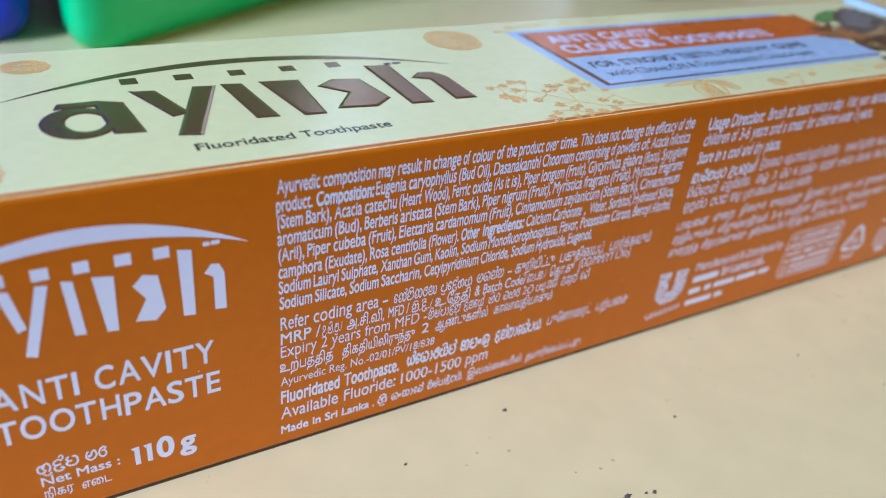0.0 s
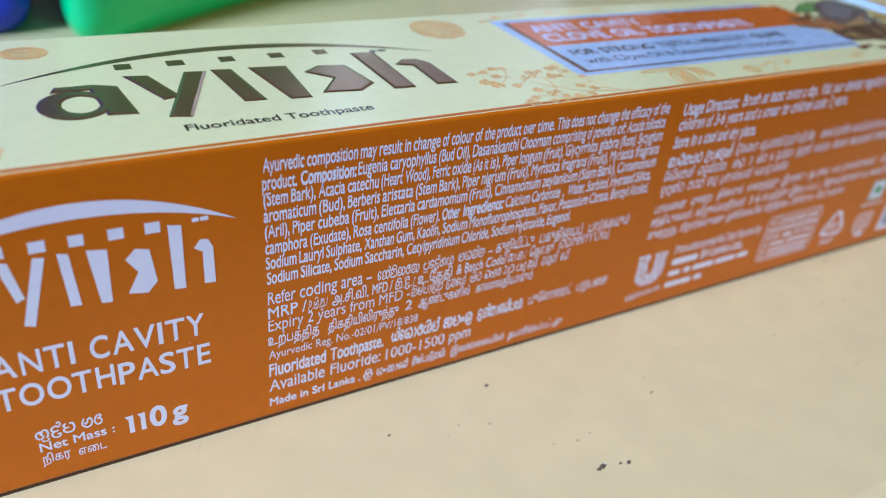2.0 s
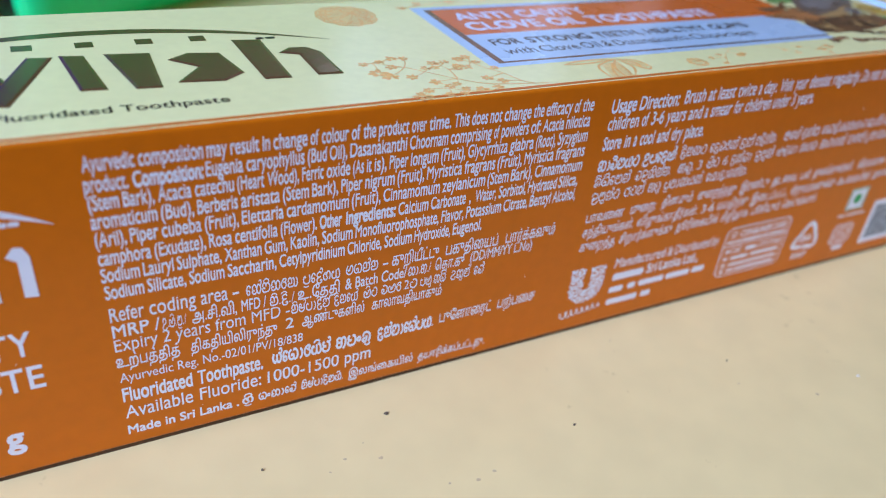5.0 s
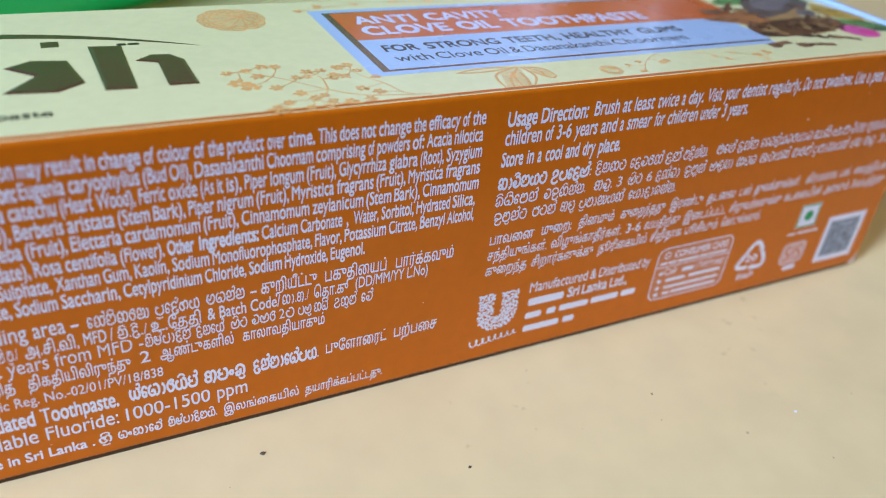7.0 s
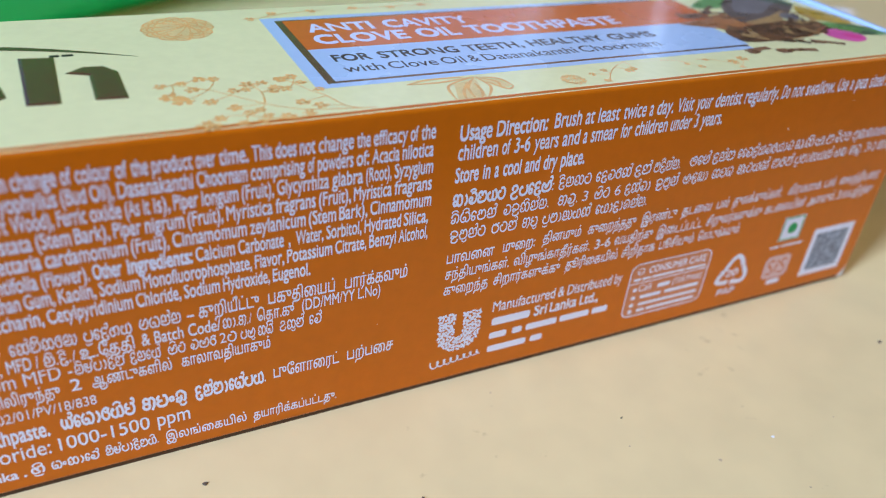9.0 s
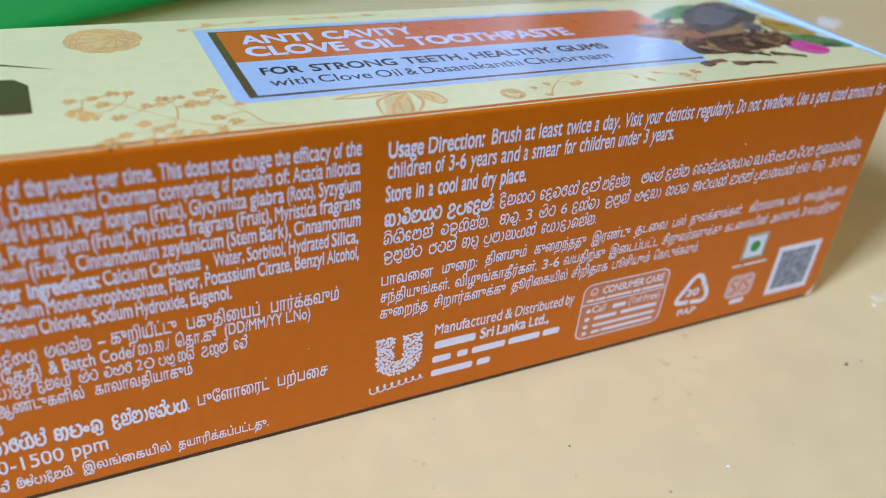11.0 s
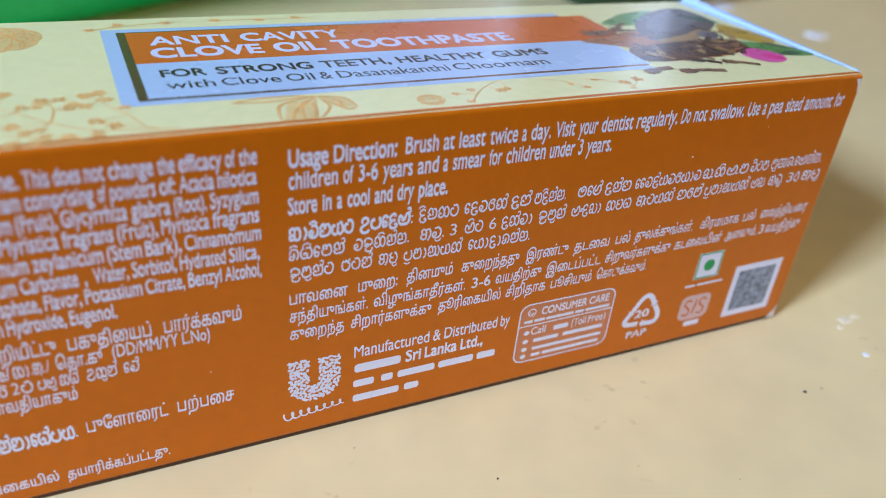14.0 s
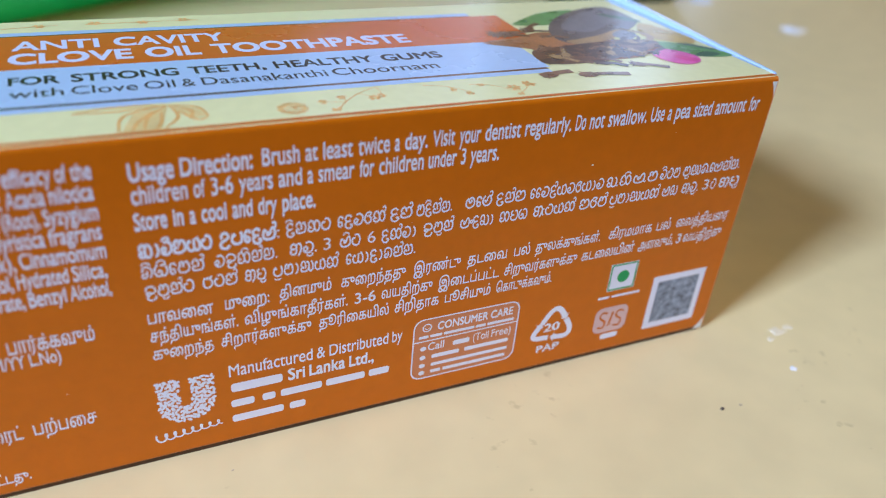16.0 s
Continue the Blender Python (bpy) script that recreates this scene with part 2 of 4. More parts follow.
def letters(text, bold):
    """A flat mesh of a line of text, filled outline by outline, so that crossing outlines stay whole."""
    c = bpy.data.curves.new("lettering", "FONT")
    c.body, c.resolution_u, c.fill_mode = text, 4 if text.isascii() else 2, "NONE"
    ob = new("lettering", c)
    me = bpy.data.meshes.new_from_object(ob.evaluated_get(bpy.context.evaluated_depsgraph_get()))
    bpy.data.objects.remove(ob)
    bpy.data.curves.remove(c)
    links = {}
    for e in me.edges:
        i, j = e.vertices
        links.setdefault(i, []).append(j)
        links.setdefault(j, []).append(i)
    seen, loops = set(), []
    for start in range(len(me.vertices)):
        if start in seen or start not in links:
            continue
        loop, here = [], start
        while here is not None and here not in seen:
            seen.add(here)
            loop.append(me.vertices[here].co.xy)
            here = next((q for q in sorted(links[here]) if q not in seen), None)
        loop = [p for k, p in enumerate(loop) if (p - loop[k - 1]).length > 1e-5]
        if len(loop) > 2:
            loops.append(loop)
    bpy.data.meshes.remove(me)

    def size(q):
        return sum(q[k - 1].x * q[k].y - q[k].x * q[k - 1].y for k in range(len(q))) / 2

    def grown(q, way):
        out = []
        n = len(q)
        for k in range(n):
            e1, e2 = (q[k] - q[k - 1]).normalized(), (q[(k + 1) % n] - q[k]).normalized()
            nn = Vector((e1.y + e2.y, -e1.x - e2.x)) * way
            out.append(q[k] + (nn.normalized() * bold if nn.length > 0.2 else Vector((0, 0))))
        return out

    def winding(x, y, q):
        turns = 0
        for k in range(len(q)):
            u, w = q[k - 1], q[k]
            if (u.y > y) != (w.y > y) and x < (w.x - u.x) * (y - u.y) / (w.y - u.y) + u.x:
                turns += 1 if w.y > u.y else -1
        return turns

    # outlines whose extents meet belong to one letter
    groups = []
    for q in loops:
        lo, hi = min(p.x for p in q), max(p.x for p in q)
        near = [g for g in groups if g[0] < hi and g[1] > lo]
        made = [min([lo] + [g[0] for g in near]), max([hi] + [g[1] for g in near]), [q] + [r for g in near for r in g[2]]]
        groups = [g for g in groups if g not in near] + [made]
    bm = bmesh.new()
    for lo, hi, rings in groups:
        main = 1 if size(max(rings, key=lambda r: abs(size(r)))) > 0 else -1
        rings = [grown(r, main) for r in rings] if bold else rings
        pts, edges = [], []
        for r in rings:
            n = len(pts)
            pts += r
            edges += [(n + k, n + (k + 1) % len(r)) for k in range(len(r))]
        co, _, faces, _, _, _ = delaunay_2d_cdt(pts, edges, [], 0, 1e-6)
        vs = {}
        for f in faces:
            cx, cy = sum(co[i].x for i in f) / len(f), sum(co[i].y for i in f) / len(f)
            if sum(winding(cx, cy, r) for r in rings):
                for i in f:
                    if i not in vs:
                        vs[i] = bm.verts.new((co[i].x, co[i].y, 0))
                bm.faces.new([vs[i] for i in f])
    return bm


CAP, XH = 0.682, 0.449


def print_line(text, u0, u1, v, cap, plane, parent, mat, bold=0.014, lift=0.05, tall=1.0, name="text_line"):
    """A line of printed text from u0 to u1 on the base line v, with capitals of height cap; tall raises the small letters."""
    bm = letters(text, bold)
    lo, hi = min(p.co.x for p in bm.verts), max(p.co.x for p in bm.verts)
    kx, ky = (u1 - u0) / (hi - lo), cap / CAP
    for p in bm.verts:
        y = p.co.y
        if tall != 1.0 and y > 0:
            y = y * tall if y < XH else XH * tall + (y - XH) * (CAP - XH * tall) / (CAP - XH)
        p.co = (u0 + (p.co.x - lo) * kx, v + y * ky, p.co.z)
    return part(name, lay(bm, plane, lift), mat, parent)


def print_shape(name, bm, plane, parent, mat, lift=0.05, label=""):
    return part(name, lay(bm, plane, lift), mat, parent, label)
# ---- room and table ----
def structure(name, bm, mat, label, category):
    return tagged(new(name, mesh_from(name, bm, mat)), label, category, kind="structure")


RX0, RX1, RY0, RY1, RZ0, RZ1 = -1.3, 1.9, -1.9, 1.7, -0.75, 1.75


def wall_with_openings(name, along, at, lo, hi, holes, out, mat=None):
    """A wall 12 cm thick with window openings (from, to, sill, head) in order along it."""
    bm = bmesh.new()
    pieces, here = [], lo
    for o0, o1, s0, s1 in holes:
        pieces += [(here, o0, RZ0, RZ1), (o0, o1, RZ0, s0), (o0, o1, s1, RZ1)]
        here = o1
    for a, b, c, d in pieces + [(here, hi, RZ0, RZ1)]:
        piece = slab(a, b, min(at, at + out), max(at, at + out), c, d) if along == "x" else slab(min(at, at + out), max(at, at + out), a, b, c, d)
        me = mesh_from("piece", piece)
        bm.from_mesh(me)
        bpy.data.meshes.remove(me)
    return structure(name, bm, mat or M_WALL, "plain painted wall with a window opening", "wall")


wall_with_openings("wall_west", "y", RX0, RY0, RY1, ((-0.56, -0.21, 0.66, 1.02),), -0.12)
wall_with_openings("wall_north", "x", RY1, RX0 - 0.12, RX1 + 0.12, ((0.60, 1.50, 0.12, 1.1),), 0.12, M_TAN)
# the east opening is made up to hold the added fill lamp
wall_with_openings("wall_east", "y", RX1, RY0, RY1, ((-0.73, 0.33, 0.1, 0.94),), 0.12)
structure("wall_south", slab(RX0 - 0.12, RX1 + 0.12, RY0 - 0.12, RY0, RZ0, RZ1), M_DARK, "plain dark brown painted wall", "wall")
structure("floor", slab(RX0 - 0.12, RX1 + 0.12, RY0 - 0.12, RY1 + 0.12, RZ0 - 0.1, RZ0), M_FLOOR, "grey cement floor under the table", "floor")
structure("ceiling", slab(RX0 - 0.12, RX1 + 0.12, RY0 - 0.12, RY1 + 0.12, RZ1, RZ1 + 0.1), M_CEIL, "plain cream painted ceiling", "ceiling")

table = tagged(new("table"), "cream painted table with scuffed and speckled top", "table")
part("tabletop", slab(-0.75, 0.75, -0.048, 0.70, TABLE - 0.03, TABLE, 0.006, 4), M_TABLE, table)
for lx in (-0.69, 0.69):
    for ly in (-0.02, 0.65):
        part("leg", slab(lx - 0.025, lx + 0.025, ly - 0.025, ly + 0.025, -0.75, TABLE - 0.03, 0.003), M_WOOD, table, "brown wooden leg")


def flake(name, x, y, r, thick, mat, label, category, seed):
    rnd = random.Random(seed)
    bm = bmesh.new()
    n = 11
    ring = [(x + r * rnd.uniform(0.55, 1.2) * math.cos(2 * math.pi * k / n), y + 0.75 * r * rnd.uniform(0.55, 1.2) * math.sin(2 * math.pi * k / n)) for k in range(n)]
    low = [bm.verts.new((px, py, TABLE)) for px, py in ring]
    high = [bm.verts.new((x + (px - x) * 0.7, y + (py - y) * 0.7, TABLE + thick * rnd.uniform(0.7, 1.2))) for px, py in ring]
    bm.faces.new(high)
    for k in range(n):
        bm.faces.new((low[k], low[(k + 1) % n], high[(k + 1) % n], high[k]))
    return tagged(new(name, mesh_from(name, bm, mat)), label, category, group=name + "s on the table")


for k, (x, y, r) in enumerate(((-30.7, -5.6, 0.33), (-21.0, -25.3, 0.38), (-24.6, -24.4, 0.55), (-25.4, -24.6, 0.35), (67.6, -15.0, 0.34), (-22.2, -25.0, 0.2), (-9.0, -16.3, 0.22), (20.0, -14.0, 0.16), (-47.5, -8.7, 0.22))):
    flake("grit_speck", x * MM, y * MM, r * MM, 0.0002, M_SPECK, "tiny dark speck of grit on the tabletop", "speck", k)
for k, (x, y, r) in enumerate(((-38.2, -10.7, 0.25), (-40.5, -11.9, 0.18), (-34.2, -12.1, 0.36), (-28.3, -18.6, 0.22), (-24.9, -19.4, 0.32), (-22.5, -19.0, 0.3), (-35.3, -9.1, 0.13), (6.3, -3.9, 0.2), (27.4, -24.4, 0.32), (34.9, -31.8, 0.2), (70.6, -15.2, 0.32), (18.1, -18.4, 0.16), (47.4, -24.1, 0.14))):
    flake("stain_spot", x * MM, y * MM, r * MM, 0.00003, M_STAIN, "faint brownish stain spot on the tabletop", "stain", 80 + k)
# bared paint chips; the two 5.6 mm ones are white domes for glints
for k, (x, y, r) in enumerate(((87.6, -4.3, 1.7), (90.2, -4.0, 1.0), (85.2, -5.4, 0.8), (83.5, -11.8, 0.75), (36.8, -23.8, 0.3), (222.0, 127.0, 5.6), (214.0, 165.0, 5.6), (-24.2, -24.2, 0.3))):
    flake("paint_chip", x * MM, y * MM, r * MM, 0.0007 if r > 5 else 0.0001, M_SCUFF if 0.8 <= r < 5 else M_CHIP_GLINT, "white spot on the tabletop: bared paint, the two largest painted glints", "paint chip", 40 + k)


# ---- things behind the carton ----
def tub(name, outline, height, wall, flare, radius, mat, label, rim):
    """An open tub on an outline of corner points, with rounded corners, a rounded foot and a rolled rim."""
    thing = tagged(new(name), label, "tub")
    cx = sum(p[0] for p in outline) / len(outline)
    cy = sum(p[1] for p in outline) / len(outline)

    def ring(inset, z):
        pts = []
        n = len(outline)
        for k in range(n):
            p, a, b = (Vector((*outline[j % n], 0)) for j in (k, k - 1, k + 1))
            da, db = (a - p).normalized(), (b - p).normalized()
            r = radius
            for q in range(7):
                t = q / 6
                s = (p + da * r) * (1 - t) ** 2 + p * 2 * t * (1 - t) + (p + db * r) * t * t
                d = Vector((s.x - cx, s.y - cy, 0))
                s2 = s - d.normalized() * inset
                pts.append((s2.x, s2.y, z))
        return pts

    bm = bmesh.new()
    foot = 0.009
    rows = [ring(foot * (1 - math.sin(a)), foot * (1 - math.cos(a))) for a in [math.pi / 2 * k / 5 for k in range(6)]]
    rows += [ring(-flare * t, foot + (height - foot) * t) for t in (0.3, 0.6, 1.0)]
    rows += [ring(-flare + wall, height), ring(wall, foot + wall)]
    vs = [[bm.verts.new(p) for p in row] for row in rows]
    n = len(vs[0])
    for a, b in zip(vs, vs[1:]):
        for k in range(n):
            bm.faces.new((a[k], a[(k + 1) % n], b[(k + 1) % n], b[k]))
    bm.faces.new(list(reversed(vs[0])))
    bm.faces.new(vs[-1])
    for f in bm.faces:
        f.smooth = True
    part("shell", bm, mat, thing)
    bm = bmesh.new()
    outer, inner = ring(-flare - rim, height), ring(-flare + wall, height)
    up = [[bm.verts.new((x, y, z + dz)) for x, y, z in row] for row, dz in ((outer, -0.004), (outer, 0.002), (inner, 0.002), (inner, -0.004))]
    for a, b in zip(up, up[1:] + up[:1]):
        for k in range(n):
            bm.faces.new((a[k], a[(k + 1) % n], b[(k + 1) % n], b[k]))
    part("rim", bm, mat, thing)
    thing.location.z = TABLE
    return thing


tub("green_tub", ((-0.065, 0.136), (0.098, 0.236), (0.108, 0.36), (-0.049, 0.32)), 0.10, 0.002, 0.004, 0.016, M_GREEN, "bright green plastic tub standing on the table", 0.003)
tub("blue_tub", ((-0.30, 0.155), (-0.0705, 0.155), (-0.064, 0.29), (-0.30, 0.29)), 0.13, 0.002, 0.001, 0.007, M_BLUE, "deep blue plastic tub standing on the table", 0.003)
tub("dark_green_tub", ((0.145, 0.164), (0.208, 0.160), (0.212, 0.212), (0.15, 0.215)), 0.07, 0.002, 0.002, 0.01, M_DKGREEN, "dark green plastic tub standing on the table", 0.002)

pale = tagged(new("storage_carton"), "pale lilac card carton standing upright on the table", "carton")
part("carton_body", slab(0.098, 0.235, 0.240, 0.305, TABLE, 0.21, 0.0015), M_PALE, pale)
part("lid", slab(0.0965, 0.2365, 0.2385, 0.3065, 0.185, 0.213, 0.0015), M_PALE, pale)

# added out of view: its lit side mirrors as a bright streak on the label
bottle = tagged(new("streak_cylinder"), "slim white unseen cylinder added for the streak mirrored in the carton's top", "bottle")


def lathe(profile, at, n=28):
    bm = bmesh.new()
    rows = [[bm.verts.new((at[0] + r * math.cos(2 * math.pi * k / n), at[1] + r * math.sin(2 * math.pi * k / n), z)) for k in range(n)] for r, z in profile]
    for a, b in zip(rows, rows[1:]):
        for k in range(n):
            bm.faces.new((a[k], a[(k + 1) % n], b[(k + 1) % n], b[k])).smooth = True
    bm.faces.new(list(reversed(rows[0])))
    bm.faces.new(rows[-1])
    return bm


part("cylinder_body", lathe(((0.0076, TABLE), (0.0084, TABLE + 0.001), (0.0085, 0.150), (0.0078, 0.158), (0.0055, 0.163)), (0.157, 0.2265)), M_CHIP_GLINT, bottle)
part("cap", lathe(((0.0062, 0.1632), (0.0064, 0.164), (0.0062, 0.181), (0.0055, 0.1825)), (0.157, 0.2265)), M_CHIP_GLINT, bottle)

# ---- the carton ----
box = tagged(new("toothpaste_carton"), "orange and cream printed toothpaste carton lying on the table", "carton")
bm = slab(X0, X1, 0, DEPTH, 0, H, 0.0006, 6)
for f in bm.faces:
    f.material_index = 1 if f.normal.z > 0.85 else 0
body = part("carton_body", bm, [M_ORANGE, M_CREAM], box)
# the panel's dark brown stands for contact shade between carton and table
part("bottom_panel", slab(X0 + 0.001, X1 - 0.001, 0.0003, DEPTH - 0.0003, TABLE, 0.0003), M_GAP_SHADE, box, "bottom panel coloured dark brown as the shaded gap under the carton")
flap = slab(X1 - 0.0002, X1 + 0.0006, 0.0012, DEPTH - 0.0004, 0.001, H - 0.00015, 0.0002, 2)
part("end_flap", flap, M_CARD, box, "white card end flap tucked shut")
front = part("front_print", slab(X0 + 0.0006, X1 - 0.0006, -0.000005, 0.0003, 0.0006, H - 0.0006), M_ORANGE, box, "orange printed side panel with small white text")
top = part("top_print", slab(X0 + 0.0006, X1 - 0.0006, 0.0006, DEPTH - 0.0006, H - 0.0003, H + 0.000005), M_CREAM, box, "cream printed top panel with floral line art")


C = 1.6


def fl(text, u0, u1, v, cap, bold=0.014, **k):
    if cap in (C, 1.8):
        k["tall"] = 1.13
    return print_line(text, u0, u1, v, cap, FRONT, front, M_INK, bold, **k)


def tl(text, u0, u1, v, cap, mat, bold=0.014, **k):
    return print_line(text, u0, u1, v, cap, TOP, top, mat, bold, lift=0.09, **k)


def words(text, us, v, cap, bold, plane=FRONT, parent=None, mat=None, lift=0.05, gap=None):
    """A line of words, each from its own start in us to just before the next one; the last number is the line's end."""
    line = bmesh.new()
    tall = 1.13 if plane is FRONT else 1.0
    gap = (0.2 if bold == 0.022 else 0.3) * cap if gap is None else gap
    ws = text.split()
    for k, word in enumerate(ws):
        end = us[k + 1] - (gap if k < len(ws) - 1 else 0)
        bm = letters(word, bold)
        lo, hi = min(p.co.x for p in bm.verts), max(p.co.x for p in bm.verts)
        for p in bm.verts:
            y = p.co.y
            if y > 0:
                y = y * tall if y < XH else XH * tall + (y - XH) * (CAP - XH * tall) / (CAP - XH)
            p.co = (us[k] + (p.co.x - lo) * (end - us[k]) / (hi - lo), v + y * cap / CAP, p.co.z)
        me = mesh_from("word", bm)
        line.from_mesh(me)
        bpy.data.meshes.remove(me)
    return part("text_line", lay(line, plane, lift), mat or M_INK, parent or front)


# ingredients
words("Ayurvedic composition may result in change of colour of the product over time. This does not change the efficacy of the", (-60.7, -55.8, -49.5, -47.2, -44.0, -42.9, -39.0, -37.8, -34.5, -33.2, -31.4, -27.5, -25.4, -22.3, -20.0, -17.6, -15.7, -11.7, -9.9, -5.8, -4.6, -2.9), 35.45, C, 0.022)
words("product.", (-60.8, -56.9), 33.3, C, 0.022)
words("Composition:", (-56.5, -49.9), 33.3, C, 0.042)
words("Eugenia caryophyllus (Bud Oil), Dasanakanthi Choornam comprising of powders of: Acacia nilotica", (-49.7, -45.7, -39.3, -36.9, -34.6, -27.6, -22.5, -16.8, -15.8, -11.7, -10.0, -6.6, -3.0), 33.4, C, 0.022)
words("(Stem Bark), Acacia catechu (Heart Wood), Ferric oxide (As it is), Piper longum (Fruit), Glycyrrhiza glabra (Root), Syzygium", (-60.7, -57.6, -54.4, -50.9, -46.7, -43.6, -39.9, -37.2, -34.2, -32.6, -31.7, -29.9, -27.3, -23.5, -20.0, -14.3, -10.6, -7.4, -2.9), 31.35, C, 0.022)
words("aromaticum (Bud), Berberis aristata (Stem Bark), Piper nigrum (Fruit), Myristica fragrans (Fruit), Myristica fragrans", (-60.7, -54.3, -50.8, -46.4, -42.0, -38.8, -35.5, -32.7, -28.8, -25.1, -20.2, -15.7, -11.9, -7.3, -2.9), 29.3, C, 0.022)
words("(Aril), Piper cubeba (Fruit), Elettaria cardamomum (Fruit), Cinnamomum zeylanicum (Stem Bark), Cinnamomum", (-60.6, -57.4, -54.4, -50.2, -46.4, -41.6, -34.2, -30.4, -22.9, -16.8, -13.5, -10.0, -2.8), 27.25, C, 0.022)
words("camphora (Exudate), Rosa centifolia (Flower).", (-60.6, -55.3, -49.9, -47.2, -42.3, -38.2), 25.1, C, 0.022)
words("Other Ingredients:", (-37.9, -34.8, -28.7), 25.1, C, 0.042)
words("Calcium Carbonate", (-28.4, -24.2, -19.5), 25.15, C, 0.022)
fl(",", -19.0, -18.78, 25.15, C, 0.022)
words("Water, Sorbitol, Hydrated Silica,", (-18.2, -14.9, -10.6, -6.0, -3.0), 25.15, C, 0.022)
words("Sodium Lauryl Sulphate, Xanthan Gum, Kaolin, Sodium Monofluorophosphate, Flavor, Potassium Citrate, Benzyl Alcohol,", (-60.6, -56.6, -53.3, -48.4, -44.1, -41.2, -37.6, -33.6, -22.6, -19.2, -13.9, -10.0, -6.5, -2.9), 23.05, C, 0.022)
words("Sodium Silicate, Sodium Saccharin, Cetylpyridinium Chloride, Sodium Hydroxide, Eugenol.", (-60.5, -56.4, -52.2, -48.2, -42.5, -34.5, -29.9, -26.0, -20.8, -16.7), 20.95, C, 0.022)
words("Refer coding area -", (-60.4, -56.5, -51.2, -47.8, -47.1), 18.0, 1.75, 0.008)
fl("MRP /", -60.4, -55.6, 15.9, 1.6, 0.016)
fl("Expiry 2 years from MFD -", -60.4, -41.4, 14.0, 1.6, 0.0)
fl("Ayurvedic Reg. No.-02/01/PV/18/838", -60.4, -39.8, 9.7, 1.25, 0.004)
words("Fluoridated Toothpaste.", (-60.4, -52.3, -44.7), 6.85, 1.95, 0.029)
words("Available Fluoride: 1000-1500 ppm", (-60.4, -52.2, -44.2, -34.3, -30.8), 4.35, 1.8, 0.008, gap=0.8)
fl("Made in Sri Lanka .", -60.4, -47.8, 1.9, 1.25, 0.03)
# usage
words("Usage Direction:", (0.0, 4.5, 11.1), 34.7, 1.8, 0.029)
words("Brush at least twice a day. Visit your dentist regularly. Do not swallow. Use a pea sized amount for", (12.0, 16.2, 18.0, 21.6, 25.5, 26.6, 29.7, 32.8, 35.8, 40.7, 47.2, 49.1, 51.6, 57.6, 60.1, 61.2, 64.0, 67.3, 72.7, 74.3), 34.8, 1.8, 0.02)
words("children of 3-6 years and a smear for children under 3 years.", (-0.0, 5.5, 7.1, 9.7, 13.5, 16.4, 17.5, 21.8, 23.9, 29.4, 33.2, 34.3, 37.8), 32.35, 1.8, 0.02)
words("Store in a cool and dry place.", (-0.1, 3.4, 4.9, 6.0, 8.9, 11.4, 13.8, 17.2), 29.6, 1.8, 0.029)
words("Manufactured & Distributed by", (7.3, 17.2, 18.7, 26.4, 27.7), 9.7, 1.6, 0.01)
words("Sri Lanka Ltd.,", (13.8, 16.3, 21.1, 24.2), 7.4, 1.6, 0.03)
# weight panel
def spaced(text, ends, v, cap, bold):
    """Widely set capitals, each from its own left end to its right end."""
    for k, ch in enumerate(text):
        fl(ch, ends[2 * k], ends[2 * k + 1], v, cap, bold)


spaced("ANTI", (-89.15, -86.85, -86.45, -84.5, -84.15, -82.2, -81.86, -81.36), 16.15, 2.92, 0.02)
spaced("CAVITY", (-79.85, -77.95, -77.65, -75.45, -75.35, -73.12, -72.88, -72.36, -72.05, -69.95, -69.8, -67.8), 16.05, 2.9, 0.02)
spaced("TOOTH", (-89.4, -87.4, -87.2, -84.86, -84.56, -82.2, -82.05, -80.1, -79.7, -77.8), 11.9, 2.9, 0.02)
spaced("PASTE", (-77.42, -75.66, -75.5, -73.2, -73.1, -71.35, -71.15, -69.2, -68.85, -67.36), 11.65, 2.9, 0.02)
for left in (-77.4, -76.1):
    bm = bmesh.new()
    stroke(bm, [(left + 0.05, 6.35), (left + 0.52, 6.62), (left + 0.52, 3.97)], 0.56)
    print_shape("text_line", bm, FRONT, front, M_INK)
spaced("0", (-74.85, -72.88), 4.0, 2.95, 0.035)
fl("g", -72.35, -70.45, 4.15, 2.8, 0.035)
fl("Net Mass :", -86.5, -78.7, 4.85, 1.25, 0.02)

# top label
bm = bmesh.new()
rect(bm, -13.5, 7.3, 48.0, 31.4)
print_shape("label_border", bm, TOP, top, M_LABEL, 0.04, "white border of the top label")
bm = bmesh.new()
rect(bm, -11.9, 8.4, 48.0, 30.2)
print_shape("label_foil_frame", bm, TOP, top, M_FOIL, 0.06, "bronze foil frame of the label")
bm = bmesh.new()
rect(bm, -10.95, 8.9, 48.5, 19.0)
print_shape("label_white_field", bm, TOP, top, M_LABEL, 0.075)
bm = bmesh.new()
rect(bm, -10.95, 19.0, 52.0, 29.9)
print_shape("label_orange_field", bm, TOP, top, M_LABEL_O, 0.075)
words("ANTI CAVITY", (-8.8, 1.5, 13.8), 25.1, 2.9, 0.04, TOP, top, M_LABEL_INK, 0.09, 1.5)
words("CLOVE OIL TOOTHPASTE", (-9.1, 4.4, 11.6, 35.6), 20.7, 3.1, 0.045, TOP, top, M_LABEL_INK, 0.09, 1.3)
words("FOR STRONG TEETH, HEALTHY GUMS", (-9.0, -3.4, 8.0, 17.1, 29.6, 37.2), 14.6, 2.1, 0.032, TOP, top, M_BROWN, 0.09, 1.0)
